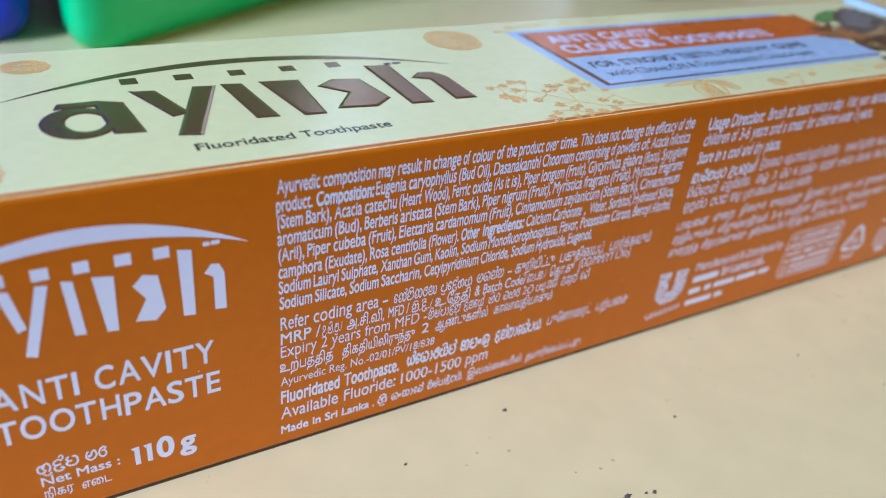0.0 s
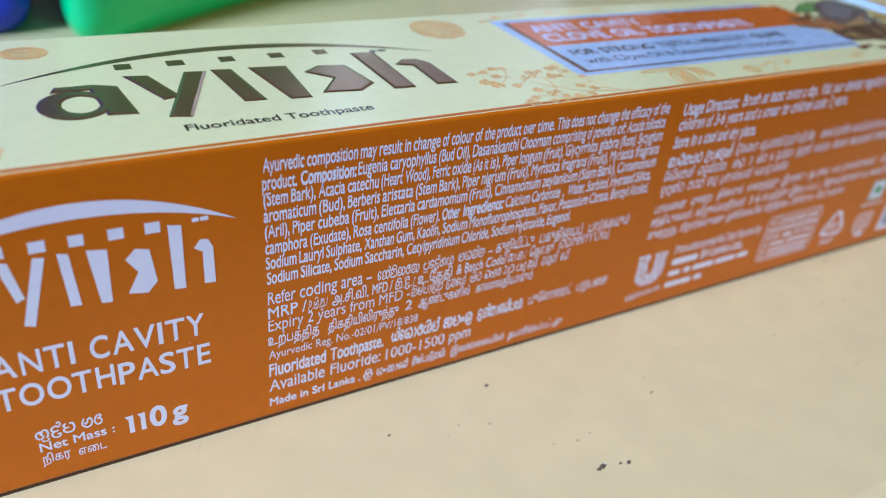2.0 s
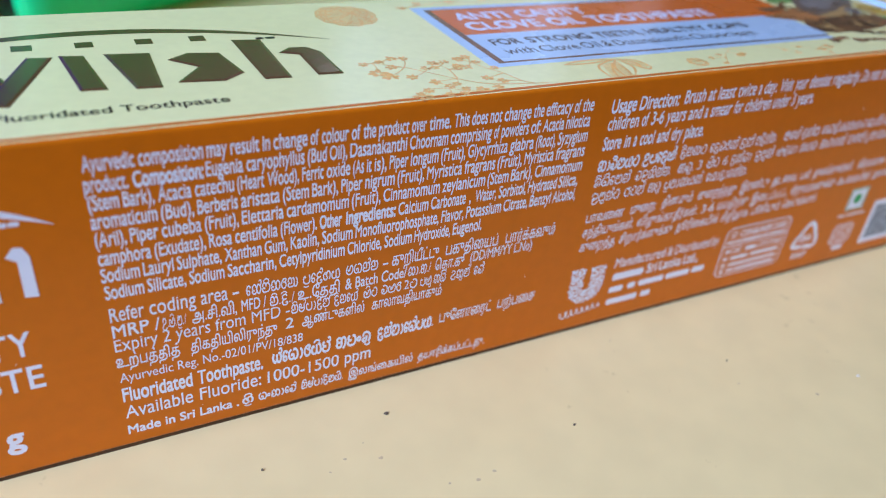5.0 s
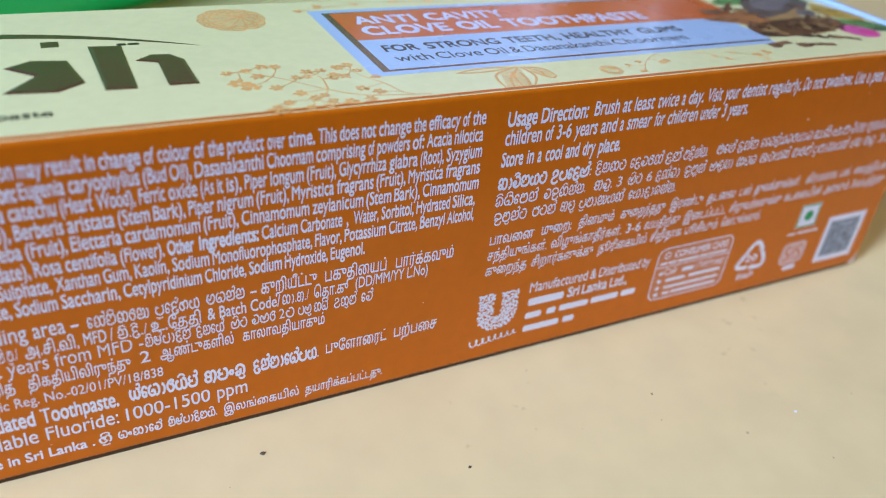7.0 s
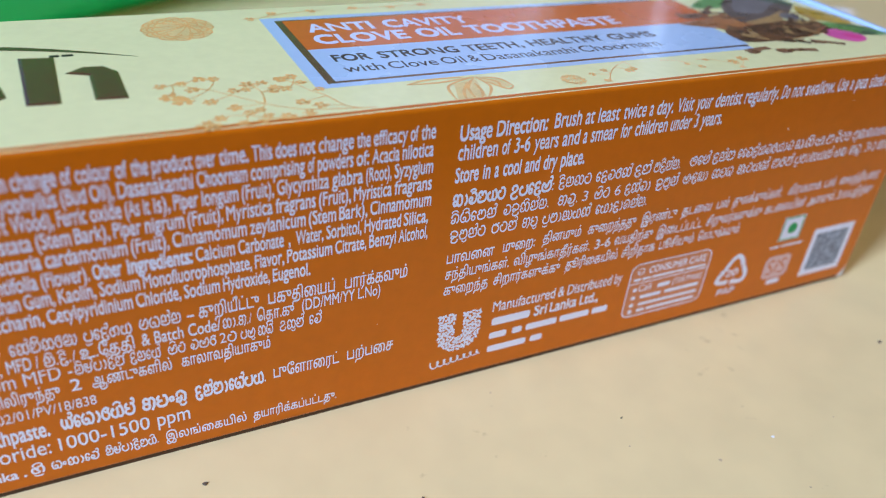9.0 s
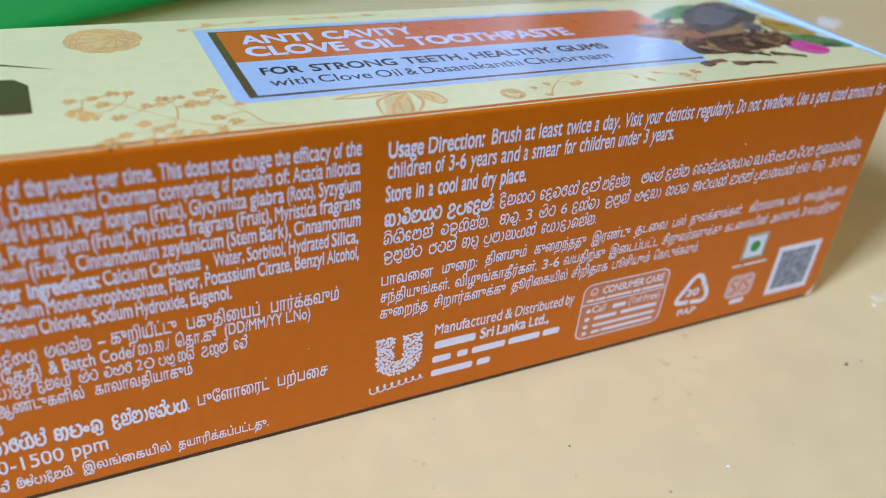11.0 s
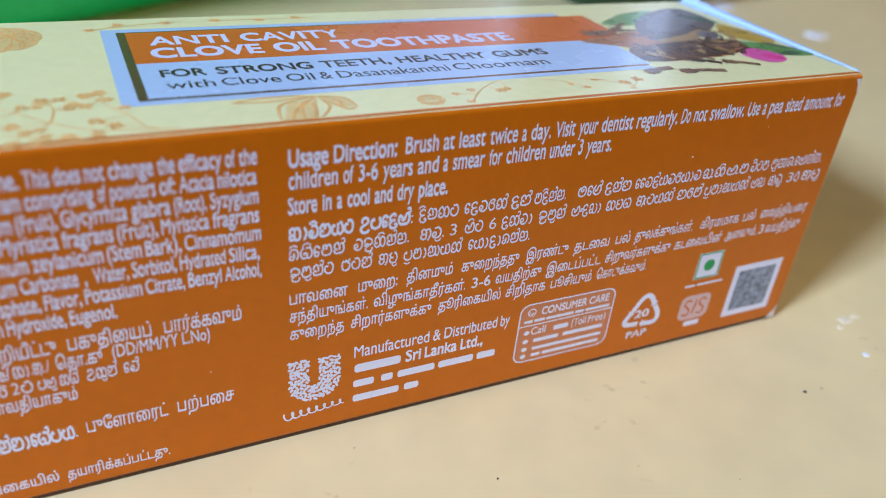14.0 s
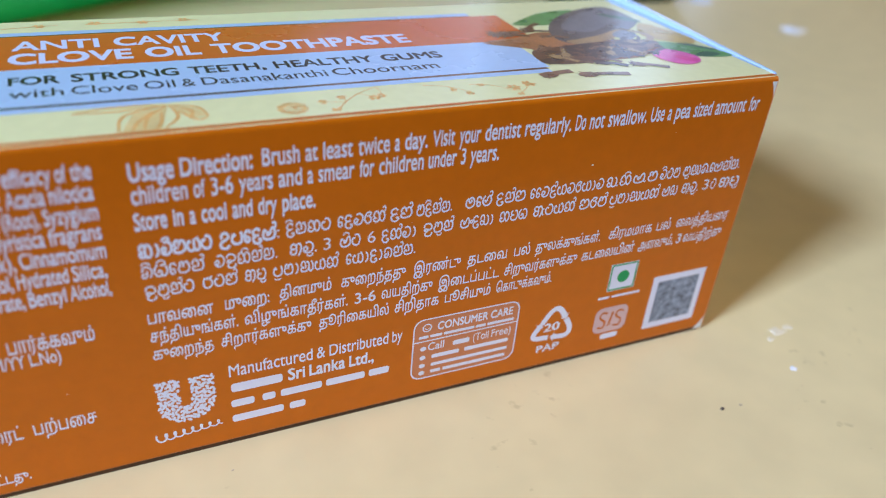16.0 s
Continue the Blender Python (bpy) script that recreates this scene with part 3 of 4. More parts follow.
words("with Clove Oil & Dasanakanthi Choornam", (-8.9, -3.5, 3.2, 6.8, 8.8, 22.7, 35.3), 11.15, 2.1, 0.006, TOP, top, M_BROWN, 0.09, 0.65)
tl("Fluoridated Toothpaste", -67.1, -45.8, 4.5, 1.5, M_BROWN, 0.012)
# ---- Tamil lines: vowel signs in the order in which they are set ----
def tamil(s):
    out = []
    for ch in s:
        if ch in "\u0bc6\u0bc7\u0bc8":
            out.insert(len(out) - 1, ch)
        elif ch in "\u0bca\u0bcb":
            out.insert(len(out) - 1, "\u0bc6" if ch == "\u0bca" else "\u0bc7")
            out.append("\u0bbe")
        else:
            out.append(ch)
    return "".join(out)


def ta(s, u0, u1, v, cap=1.4, bold=0.014, **k):
    return fl(tamil(s), u0, u1, v, cap, bold, **k)


# ---- Sinhala letters, drawn with strokes; the body of a letter is 1 high ----
SIN = {}


def glyph(ch, width, *strokes):
    SIN[ch] = (width, strokes)


def small(x, y, r=0.17):
    return arc(x, y, r, r * 1.1, 0, 360, 10)


def cv(*pts):
    return curve_pts(pts, 5)


glyph("ට", 1.0, cv((0.34, 0.97), (0.7, 1.0), (0.93, 0.6), (0.8, 0.12), (0.45, 0.0), (0.12, 0.2), (0.06, 0.55), (0.22, 0.74), (0.4, 0.64)))
glyph("ව", 1.0, cv((0.26, 0.93), (0.62, 1.0), (0.93, 0.7), (0.86, 0.2), (0.5, 0.0), (0.15, 0.12), (0.06, 0.4), (0.22, 0.58), (0.42, 0.48), (0.38, 0.27), (0.2, 0.24)))
glyph("ර", 0.8, cv((0.6, 0.74), (0.72, 0.92), (0.5, 1.02), (0.2, 0.85), (0.06, 0.4), (0.3, 0.02), (0.62, 0.1), (0.72, 0.4), (0.55, 0.66), (0.3, 0.66)))
glyph("ක", 1.35, cv((0.42, 0.3), (0.24, 0.42), (0.1, 0.25), (0.22, 0.05), (0.5, 0.02), (0.72, 0.25), (0.72, 0.6)), cv((0.12, 0.5), (0.2, 0.85), (0.5, 0.98), (0.72, 0.6), (0.9, 0.95), (1.2, 0.8), (1.28, 0.4), (1.1, 0.03), (0.86, 0.1), (0.72, 0.45)))
glyph("න", 1.12, cv((0.1, 0.55), (0.2, 0.9), (0.45, 0.98), (0.6, 0.7), (0.62, 0.32)), cv((0.44, 0.3), (0.26, 0.44), (0.1, 0.26), (0.24, 0.04), (0.6, 0.02), (0.95, 0.12), (1.06, 0.5), (0.92, 0.92), (0.7, 0.85)))
glyph("ත", 1.15, cv((0.45, 0.32), (0.26, 0.46), (0.08, 0.28), (0.2, 0.04), (0.6, 0.0), (1.0, 0.15), (1.1, 0.55), (0.9, 0.92), (0.62, 0.85), (0.56, 0.55)), cv((0.1, 0.55), (0.16, 0.85), (0.4, 0.98), (0.56, 0.75)))
DA = (cv((0.72, 0.78), (0.5, 1.0), (0.16, 0.85), (0.14, 0.55), (0.4, 0.44), (0.66, 0.5)), cv((0.4, 0.44), (0.12, 0.25), (0.2, -0.1), (0.55, -0.22), (0.8, -0.04), (0.72, 0.14), (0.55, 0.06)))
glyph("ද", 0.86, *DA)
glyph("ඳ", 1.16, small(0.14, 0.5, 0.13), *[[(x + 0.3, y) for x, y in q] for q in DA])
glyph("ම", 1.05, cv((0.5, 0.5), (0.5, 0.8), (0.34, 0.97), (0.18, 0.8), (0.3, 0.6)), cv((0.3, 0.6), (0.08, 0.45), (0.2, 0.08), (0.55, 0.0), (0.92, 0.15), (0.98, 0.6), (0.8, 0.95), (0.6, 0.88), (0.5, 0.6)))
glyph("බ", 1.05, cv((0.3, 0.98), (0.1, 0.7), (0.06, 0.3), (0.4, 0.0), (0.8, 0.1), (0.98, 0.5), (0.82, 0.92), (0.6, 0.8), (0.5, 0.5), (0.34, 0.38), (0.26, 0.56)))
glyph("ය", 1.22, cv((0.34, 0.6), (0.22, 0.78), (0.08, 0.6), (0.1, 0.2), (0.36, 0.0), (0.62, 0.12), (0.66, 0.5), (0.66, 0.92)), cv((0.66, 0.5), (0.7, 0.12), (0.95, 0.0), (1.15, 0.2), (1.15, 0.6), (0.98, 0.95), (0.82, 0.85)))
glyph("ප", 1.02, cv((0.36, 0.6), (0.24, 0.8), (0.08, 0.6), (0.1, 0.2), (0.45, 0.0), (0.85, 0.12), (0.95, 0.5), (0.86, 0.96)))
glyph("ස", 1.22, cv((0.34, 0.62), (0.2, 0.78), (0.06, 0.55), (0.12, 0.15), (0.5, 0.0), (1.0, 0.1), (1.15, 0.5), (1.02, 0.92), (0.8, 0.82), (0.68, 0.5), (0.5, 0.36), (0.42, 0.5), (0.56, 0.66)))
glyph("ල", 1.15, cv((0.35, 0.98), (0.1, 0.75), (0.06, 0.3), (0.3, 0.02), (0.6, 0.1), (0.62, 0.42), (0.42, 0.5), (0.34, 0.3)), cv((0.6, 0.1), (0.88, 0.0), (1.1, 0.3), (1.05, 0.75), (0.8, 0.98), (0.55, 0.9)))
glyph("ළ", 1.05, cv((0.1, 0.6), (0.2, 0.9), (0.55, 0.98), (0.9, 0.8), (0.95, 0.5), (0.7, 0.35), (0.42, 0.44), (0.22, 0.46), (0.16, 0.3), (0.34, 0.26)), cv((0.7, 0.35), (0.3, 0.12), (0.25, -0.15), (0.6, -0.28), (0.95, -0.15), (0.98, 0.1)))
glyph("ග", 0.98, cv((0.1, 0.55), (0.2, 0.88), (0.5, 0.98), (0.85, 0.75), (0.88, 0.25), (0.7, 0.02)), cv((0.5, 0.62), (0.5, 0.2), (0.3, 0.02), (0.1, 0.15), (0.16, 0.36), (0.36, 0.36)))
HA = (cv((0.1, 0.55), (0.16, 0.85), (0.4, 0.98), (0.58, 0.8), (0.58, 0.35)), cv((0.42, 0.32), (0.26, 0.44), (0.1, 0.28), (0.24, 0.04), (0.5, 0.08), (0.58, 0.35)), cv((0.58, 0.35), (0.66, 0.05), (0.95, 0.0), (1.15, 0.25), (1.1, 0.75), (0.9, 0.95)))
glyph("හ", 1.22, *HA)
glyph("භ", 1.25, *HA, cv((0.58, 0.6), (0.7, 0.92), (0.9, 0.95)))
A_LEFT = (cv((0.55, 0.86), (0.3, 1.0), (0.1, 0.8), (0.2, 0.55), (0.5, 0.5)), cv((0.2, 0.55), (0.05, 0.25), (0.3, 0.02), (0.58, 0.15), (0.6, 0.5)), cv((0.6, 0.5), (0.62, 0.85), (0.85, 0.98), (1.05, 0.7), (0.98, 0.2), (0.78, -0.14)))
glyph("අ", 1.12, *A_LEFT)
glyph("ඇ", 1.36, *A_LEFT, cv((1.3, 0.7), (1.12, 0.5), (1.16, 0.1), (1.32, 0.02)))
glyph("උ", 0.98, cv((0.34, 0.6), (0.2, 0.7), (0.3, 0.95), (0.65, 0.98), (0.82, 0.7), (0.6, 0.45), (0.3, 0.34), (0.1, 0.08), (0.3, -0.2), (0.7, -0.22), (0.92, 0.0)))
glyph("ඔ", 1.05, cv((0.3, 0.95), (0.08, 0.65), (0.12, 0.2), (0.5, 0.0), (0.9, 0.2), (0.95, 0.65), (0.7, 0.98), (0.42, 0.9), (0.34, 0.65), (0.5, 0.5), (0.66, 0.62), (0.58, 0.78)))
glyph("ඊ", 1.0, cv((0.25, 0.97), (0.08, 0.6), (0.15, 0.15), (0.5, 0.0), (0.85, 0.2), (0.9, 0.6), (0.72, 0.76), (0.82, 1.0), (0.96, 0.95)), cv((0.34, 0.74), (0.5, 0.96), (0.62, 0.76)))
glyph("ඉ", 1.02, cv((0.2, 0.75), (0.35, 0.98), (0.7, 0.95), (0.8, 0.7), (0.5, 0.52), (0.2, 0.4), (0.08, 0.15), (0.4, -0.05), (0.8, 0.0), (0.95, 0.3)))
glyph("ඩ", 1.04, cv((0.34, 0.98), (0.12, 0.78), (0.3, 0.52), (0.55, 0.52)), cv((0.3, 0.52), (0.08, 0.28), (0.35, 0.0), (0.8, 0.05), (0.98, 0.45), (0.85, 0.9), (0.6, 0.92)))
glyph("ණ", 1.5, cv((0.1, 0.55), (0.2, 0.9), (0.45, 0.98), (0.6, 0.7), (0.62, 0.32)), cv((0.44, 0.3), (0.26, 0.44), (0.1, 0.26), (0.24, 0.04), (0.6, 0.02), (0.9, 0.15), (0.98, 0.6), (0.86, 0.92), (0.7, 0.85)), cv((0.98, 0.4), (1.05, 0.05), (1.28, 0.02), (1.42, 0.3), (1.38, 0.75), (1.2, 0.95)))
glyph("ශ", 1.1, arc(0.36, 0.4, 0.30, 0.40, 60, 350, 14), arc(0.76, 0.46, 0.26, 0.46, 200, -70, 14), [(0.3, 0.6), (0.56, 0.6)])
glyph("ෂ", 1.1, arc(0.5, 0.40, 0.42, 0.40, 150, 390, 16), small(0.26, 0.72, 0.17), [(0.86, 0.5), (0.88, 0.95)], [(0.3, 0.42), (0.8, 0.42)])
glyph("ෆ", 1.08, cv((0.14, 0.95), (0.05, 0.45), (0.28, 0.04), (0.5, 0.35), (0.5, 0.85)), cv((0.5, 0.6), (0.56, 0.2), (0.8, 0.04), (1.0, 0.4), (0.9, 0.88), (0.66, 0.95)))
glyph("ා", 0.55, arc(0.14, 0.44, 0.28, 0.46, 85, -95, 12))
glyph("ෙ", 0.62, small(0.30, 0.24, 0.2), arc(0.34, 0.56, 0.26, 0.40, 200, 20, 10))
glyph("ං", 0.5, small(0.24, 0.45, 0.17))
# signs set over or under the letter before them
UPPER = {"ි": arc(-0.55, 1.08, 0.34, 0.24, 0, 180, 8), "ී": arc(-0.55, 1.10, 0.36, 0.28, -30, 210, 10), "්": arc(-0.16, 1.14, 0.15, 0.24, -80, 160, 8), "ැ": arc(0.02, 0.30, 0.15, 0.28, 110, 320, 8)}
LOWER = {"ු": arc(-0.35, -0.16, 0.26, 0.18, 170, 390, 8), "ර්": arc(-0.55, -0.20, 0.34, 0.16, 180, 340, 8)}


def si(text, u0, u1, v, body=1.2, weight=0.19, parent=None):
    """A line of Sinhala from u0 to u1 on the base line v. ^ sets the joined r under a letter."""
    order = []
    for ch in text:
        if ch in "ෙේොෛ":
            k = len(order)
            while k and order[k - 1] in "^":
                k -= 1
            order.insert(max(k - 1, 0), "ෙ")
            if ch == "ේ":
                order.append("්")
            if ch == "ො":
                order.append("ා")
            if ch == "ෛ":
                order.insert(max(k - 1, 0), "ෙ")
        else:
            order.append(ch)
    bm = bmesh.new()
    x = 0.0
    plain = []
    for ch in order:
        if ch == " ":
            x += 0.55
        elif ch in SIN:
            width, strokes = SIN[ch]
            for s in strokes:
                stroke(bm, [(x + a, b) for a, b in s], weight * 0.88)
            x += width + 0.10
        elif ch in UPPER:
            stroke(bm, [(x - 0.08 + a, b) for a, b in UPPER[ch]], weight * 0.72)
            x += 0.2 if ch == "ැ" else 0
        elif ch in LOWER or ch == "^":
            stroke(bm, [(x - 0.1 + a, b) for a, b in LOWER["ර්" if ch == "^" else ch]], weight * 0.72)
        elif ch in ".:":
            for y in (0.08,) if ch == "." else (0.08, 0.6):
                ellipse(bm, x + 0.12, y, 0.1, 0.1, n=8)
            x += 0.34
        else:
            plain.append((ch, x))
            x += {"-": 0.6, "/": 0.6}.get(ch, 0.85)
    for ch, px in plain:
        g = letters(ch, 0.0)
        me = mesh_from("digit", g)
        old = set(bm.verts)
        bm.from_mesh(me)
        bpy.data.meshes.remove(me)
        for p in bm.verts:
            if p not in old:
                p.co = (px + p.co.x * 1.5, p.co.y * 1.6, 0)
    lo, hi = min(p.co.x for p in bm.verts), max(p.co.x for p in bm.verts)
    for p in bm.verts:
        p.co = (u0 + (p.co.x - lo) * (u1 - u0) / (hi - lo), v + p.co.y * body * 1.13, p.co.z)
    return part("text_line", lay(bm, FRONT, 0.05), M_INK, parent or front)


def si_words(text, spans, v, body=1.2, weight=0.19):
    for word, (a, b) in zip(text.split(), spans):
        si(word, a, b, v, body, weight)


si("කේතීකරණ", -46.3, -40.4, 18.0, 1.15)
si("ප^දේශය", -39.8, -35.3, 18.0, 1.15)
si("බලන්න", -34.6, -30.5, 18.1, 1.15)
fl("-", -29.9, -29.2, 18.1, 1.5)
ta("குறியீட்டு", -28.7, -22.4, 18.1, 1.6)
ta("பகுதியைப்", -21.4, -13.9, 18.1, 1.6)
ta("பார்க்கவும்", -12.7, -5.1, 18.1, 1.6)
si("උ.සි.ම^./", -55.4, -52.9, 15.9, 1.1)
ta("அ.சி.வி,", -52.3, -47.4, 15.9, 1.5)
fl("MFD /", -46.9, -44.1, 15.95, 1.55, 0.016)
si("නි.දි./", -43.7, -40.8, 15.9, 1.1)
ta("உ.தேதி", -40.4, -35.3, 15.9, 1.5)
fl("& Batch Code/", -34.6, -26.6, 16.0, 1.55, 0.016)
si("කා.අ./", -26.4, -23.3, 16.1, 1.1)
ta("தொ.கு", -22.7, -18.6, 16.1, 1.5)
fl("(DD/MM/YY L.No)", -17.7, -8.4, 16.3, 1.5, 0.012)
si_words("නිෂ්පාදිත දිනයේ සිට වසර 2ට පසු කල් ඉකුත් වේ", ((-41.2, -36.5), (-36.0, -32.9), (-32.2, -30.4), (-29.9, -27.2), (-26.8, -25.0), (-24.6, -23.0), (-22.7, -21.0), (-20.3, -17.5), (-16.9, -15.4)), 14.15, 1.1)
ta("உற்பத்தித்", -60.5, -53.9, 11.85, 1.45)
ta("திகதியிலிருந்து", -52.7, -42.9, 11.85, 1.45)
fl("2", -41.9, -40.9, 12.1, 1.5)
ta("ஆண்டுகளில்", -39.9, -32.0, 12.1, 1.45)
ta("காலாவதியாகும்", -31.0, -21.4, 12.1, 1.45)
si_words("ෆ්ලෝරයිඩ් අඩංගු දන්තාලේපය.".replace("ෝ", "ො"), ((-43.6, -36.2), (-35.6, -30.9), (-30.0, -22.1)), 7.2, 1.4, 0.28)
ta("புளோரைட்", -21.2, -13.3, 7.4, 1.6, 0.012)
ta("பற்பசை", -12.3, -6.4, 7.5, 1.6, 0.012)
si_words("ශ^ී ලංකාවේ නිෂ්පාදිතයි.", ((-47.4, -46.0), (-45.4, -40.6), (-40.0, -34.5)), 1.95, 0.95, 0.24)
ta("இலங்கையில்", -33.7, -24.6, 1.85, 1.25, 0.016)
ta("தயாரிக்கப்பட்டது.", -23.8, -13.6, 1.75, 1.25, 0.016)
si_words("භාවිතයට උපදෙස්:", ((-0.1, 6.8), (7.4, 13.4)), 26.6, 1.25, 0.29)
si_words("දිනකට දෙවරක් දත් මදින්න. ඔබේ දන්ත වෛද්යවරයාව හැකි සෑම විටම මුණගැසෙන්න.".replace("ෑ", "ැ"), ((14.0, 18.8), (19.5, 24.9), (25.4, 28.0), (28.4, 32.7), (34.3, 37.7), (38.2, 42.0), (42.6, 52.8), (53.2, 56.8), (57.1, 60.8), (61.2, 64.3), (64.8, 74.1)), 26.75, 1.15)
si_words("ගිලීමෙන් වළකින්න. අවු. 3 සිට 6 දක්වා ළමුන් සඳහා කඩල ඇටයක් තරම් ප^මාණයක් සහ අවු. 3 ට අඩු", ((-0.1, 5.9), (6.8, 13.1), (14.4, 17.3), (18.0, 18.8), (19.8, 22.1), (22.9, 23.8), (24.5, 28.5), (29.4, 33.1), (33.9, 38.1), (38.9, 42.6), (43.4, 49.2), (49.8, 53.8), (54.2, 61.7), (62.2, 64.6), (65.3, 68.0), (68.7, 69.7), (70.0, 70.9), (71.4, 74.8)), 24.25, 1.15)
si_words("ළමුන්ට ඊටත් අඩු ප^මාණයක් යොදාගන්න.", ((0.0, 4.7), (5.5, 9.0), (9.7, 11.9), (12.6, 19.7), (20.5, 28.6)), 21.95, 1.15)
ta("பாவனை", -0.1, 6.3, 18.75, 1.45, 0.016)
ta("முறை:", 7.5, 12.1, 18.85, 1.45, 0.016)
for s, a, b in (("தினமும்", 13.2, 18.9), ("குறைந்தது", 20.0, 27.6), ("இரண்டு", 28.6, 34.5), ("தடவை", 35.4, 40.6), ("பல்", 41.6, 43.8), ("துலக்குங்கள்.", 44.6, 54.0), ("கிரமமாக", 55.3, 62.0), ("பல்", 62.8, 65.0), ("வைத்தியரை", 66.0, 74.7)):
    ta(s, a, b, 19.05, 1.4)
for s, a, b in (("சந்தியுங்கள்.", -0.1, 8.7), ("விழுங்காதீர்கள்.", 9.4, 20.8), ("3-6", 21.6, 24.1), ("வயதிற்கு", 24.8, 31.1), ("இடைப்பட்ட", 31.9, 39.9), ("சிறுவர்களுக்கு", 40.6, 51.0), ("கடலையின்", 51.7, 59.8), ("அளவும்,", 60.5, 66.2), ("3", 66.7, 67.5), ("வயதிற்கு", 67.9, 74.4)):
    ta(s, a, b, 16.45, 1.4)
for s, a, b in (("குறைந்த", -0.1, 6.0), ("சிறார்களுக்கு", 6.8, 16.6), ("தூரிகையில்", 17.5, 25.8), ("சிறிதாக", 26.5, 32.1), ("பூசியும்", 32.9, 39.0), ("கொடுக்கவும்.", 39.8, 47.7)):
    ta(s, a, b, 14.1, 1.4)
si_words("ශුද්ධ බර".replace("ධ", "ඩ"), ((-86.7, -82.6), (-82.0, -79.8)), 6.75, 1.2, 0.2)
ta("நிகர", -86.5, -83.6, 3.0, 1.2, 0.012)
ta("எடை", -82.8, -79.8, 2.8, 1.2, 0.012)


# ---- plain bars for names, addresses and numbers ----
def bars(spans, v, h, parent=None, plane=FRONT, mat=M_INK, lift=0.05):
    for a, b in spans:
        bm = bmesh.new()
        round_rect(bm, a, v, b, v + h, min(h, b - a) * 0.3, 3)
        print_shape("text_bar", bm, plane, parent or front, mat, lift)


bars(((7.4, 13.2),), 7.4, 1.25)
bars(((7.3, 9.9), (10.8, 12.3), (12.9, 17.8), (18.3, 23.1), (23.6, 26.2)), 5.2, 1.05)
bars(((7.3, 13.2), (13.9, 15.8)), 2.95, 1.05)

# ---- emblem of the front panel: an arc over plain strokes ----
def swoosh(bm, x0, x1, y_end, y_mid, thick):
    """A lens-shaped arc, thin at both ends."""
    n = 36
    pts = [(x0 + (x1 - x0) * k / n, y_end + (y_mid - y_end) * (1 - (2 * k / n - 1) ** 2)) for k in range(n + 1)]
    stroke(bm, pts, 0.05, 0.05, thick)


def emblem_shapes(kx, ky, ox, oy, narrow=1.0):
    """Plain upright, slanted and ring shapes in a row, with small blocks over them."""
    def put(pts):
        bm = bmesh.new()
        mid = sum(x for x, y in pts) / len(pts)
        poly(bm, [(ox + (mid + (x - mid) * narrow) * kx, oy + y * ky) for x, y in pts])
        return bm
    bm = bmesh.new()
    ring = arc(0, 0, 1, 1, 0, 360, 28)
    o = [bm.verts.new((ox + (3.6 + 3.7 * x) * kx, oy + (3.9 + 3.9 * y) * ky, 0)) for x, y in ring[:-1]]
    i = [bm.verts.new((ox + (4.2 + 1.9 * x) * kx, oy + (3.9 + 2.2 * y) * ky, 0)) for x, y in ring[:-1]]
    for k in range(28):
        bm.faces.new((o[k], o[(k + 1) % 28], i[(k + 1) % 28], i[k]))
    out = [bm]
    out.append(put(((6.3, 0.4), (9.4, 0.0), (8.6, 8.2), (6.2, 9.2), (2.2, 9.2), (1.6, 7.6), (5.6, 7.6))))
    out.append(put(((9.6, 11.0), (12.4, 10.6), (14.6, 3.6), (12.6, 3.0))))
    out.append(put(((16.6, 10.8), (19.2, 10.5), (14.4, -2.2), (12.0, -1.6))))
    out.append(put(((19.7, 10.8), (22.2, 10.4), (23.4, 0.2), (20.8, 0.4))))
    out.append(put(((24.2, 10.5), (29.0, 10.0), (28.6, -0.4), (26.0, -0.2))))
    out.append(put(((30.4, 7.4), (33.0, 9.2), (36.4, 8.6), (37.6, 2.0), (35.0, 0.0), (30.2, 0.6), (33.2, 4.6))))
    out.append(put(((38.8, 12.6), (42.2, 12.2), (42.2, -0.6), (39.2, -0.4))))
    out.append(put(((43.0, 7.2), (44.8, 8.8), (46.8, 8.6), (48.0, 6.8), (48.2, -0.6), (45.2, -0.4), (45.2, 6.2))))
    return out


bm = bmesh.new()
swoosh(bm, -95.2, -63.8, 30.6, 34.3, 1.75)
print_shape("emblem_arc", bm, FRONT, front, M_INK)
for k, bm in enumerate(emblem_shapes(0.55, 0.62, -92.4, 23.25, 0.74)):
    print_shape("emblem_stroke", bm, FRONT, front, M_INK, 0.05 + 0.005 * k)
for a, b in ((-87.1, -85.7), (-83.6, -82.1), (-80.1, -78.7), (-76.5, -75.0), (-73.0, -71.5)):
    bm = bmesh.new()
    rect(bm, a, 30.4, b, 31.7)
    print_shape("emblem_block", bm, FRONT, front, M_INK)
bars(((-68.3, -67.6), (-67.5, -66.6)), 30.9, 0.5)


def embossed(bm, height, width):
    bmesh.ops.inset_region(bm, faces=bm.faces[:], thickness=width, depth=height, use_even_offset=True, use_boundary=True)
    return bm


bm = bmesh.new()
swoosh(bm, -83.2, -29.4, 20.8, 27.9, 1.6)
print_shape("foil_arc", embossed(bm, 0.12, 0.12), TOP, top, M_FOIL, 0.05, "embossed bronze foil arc")
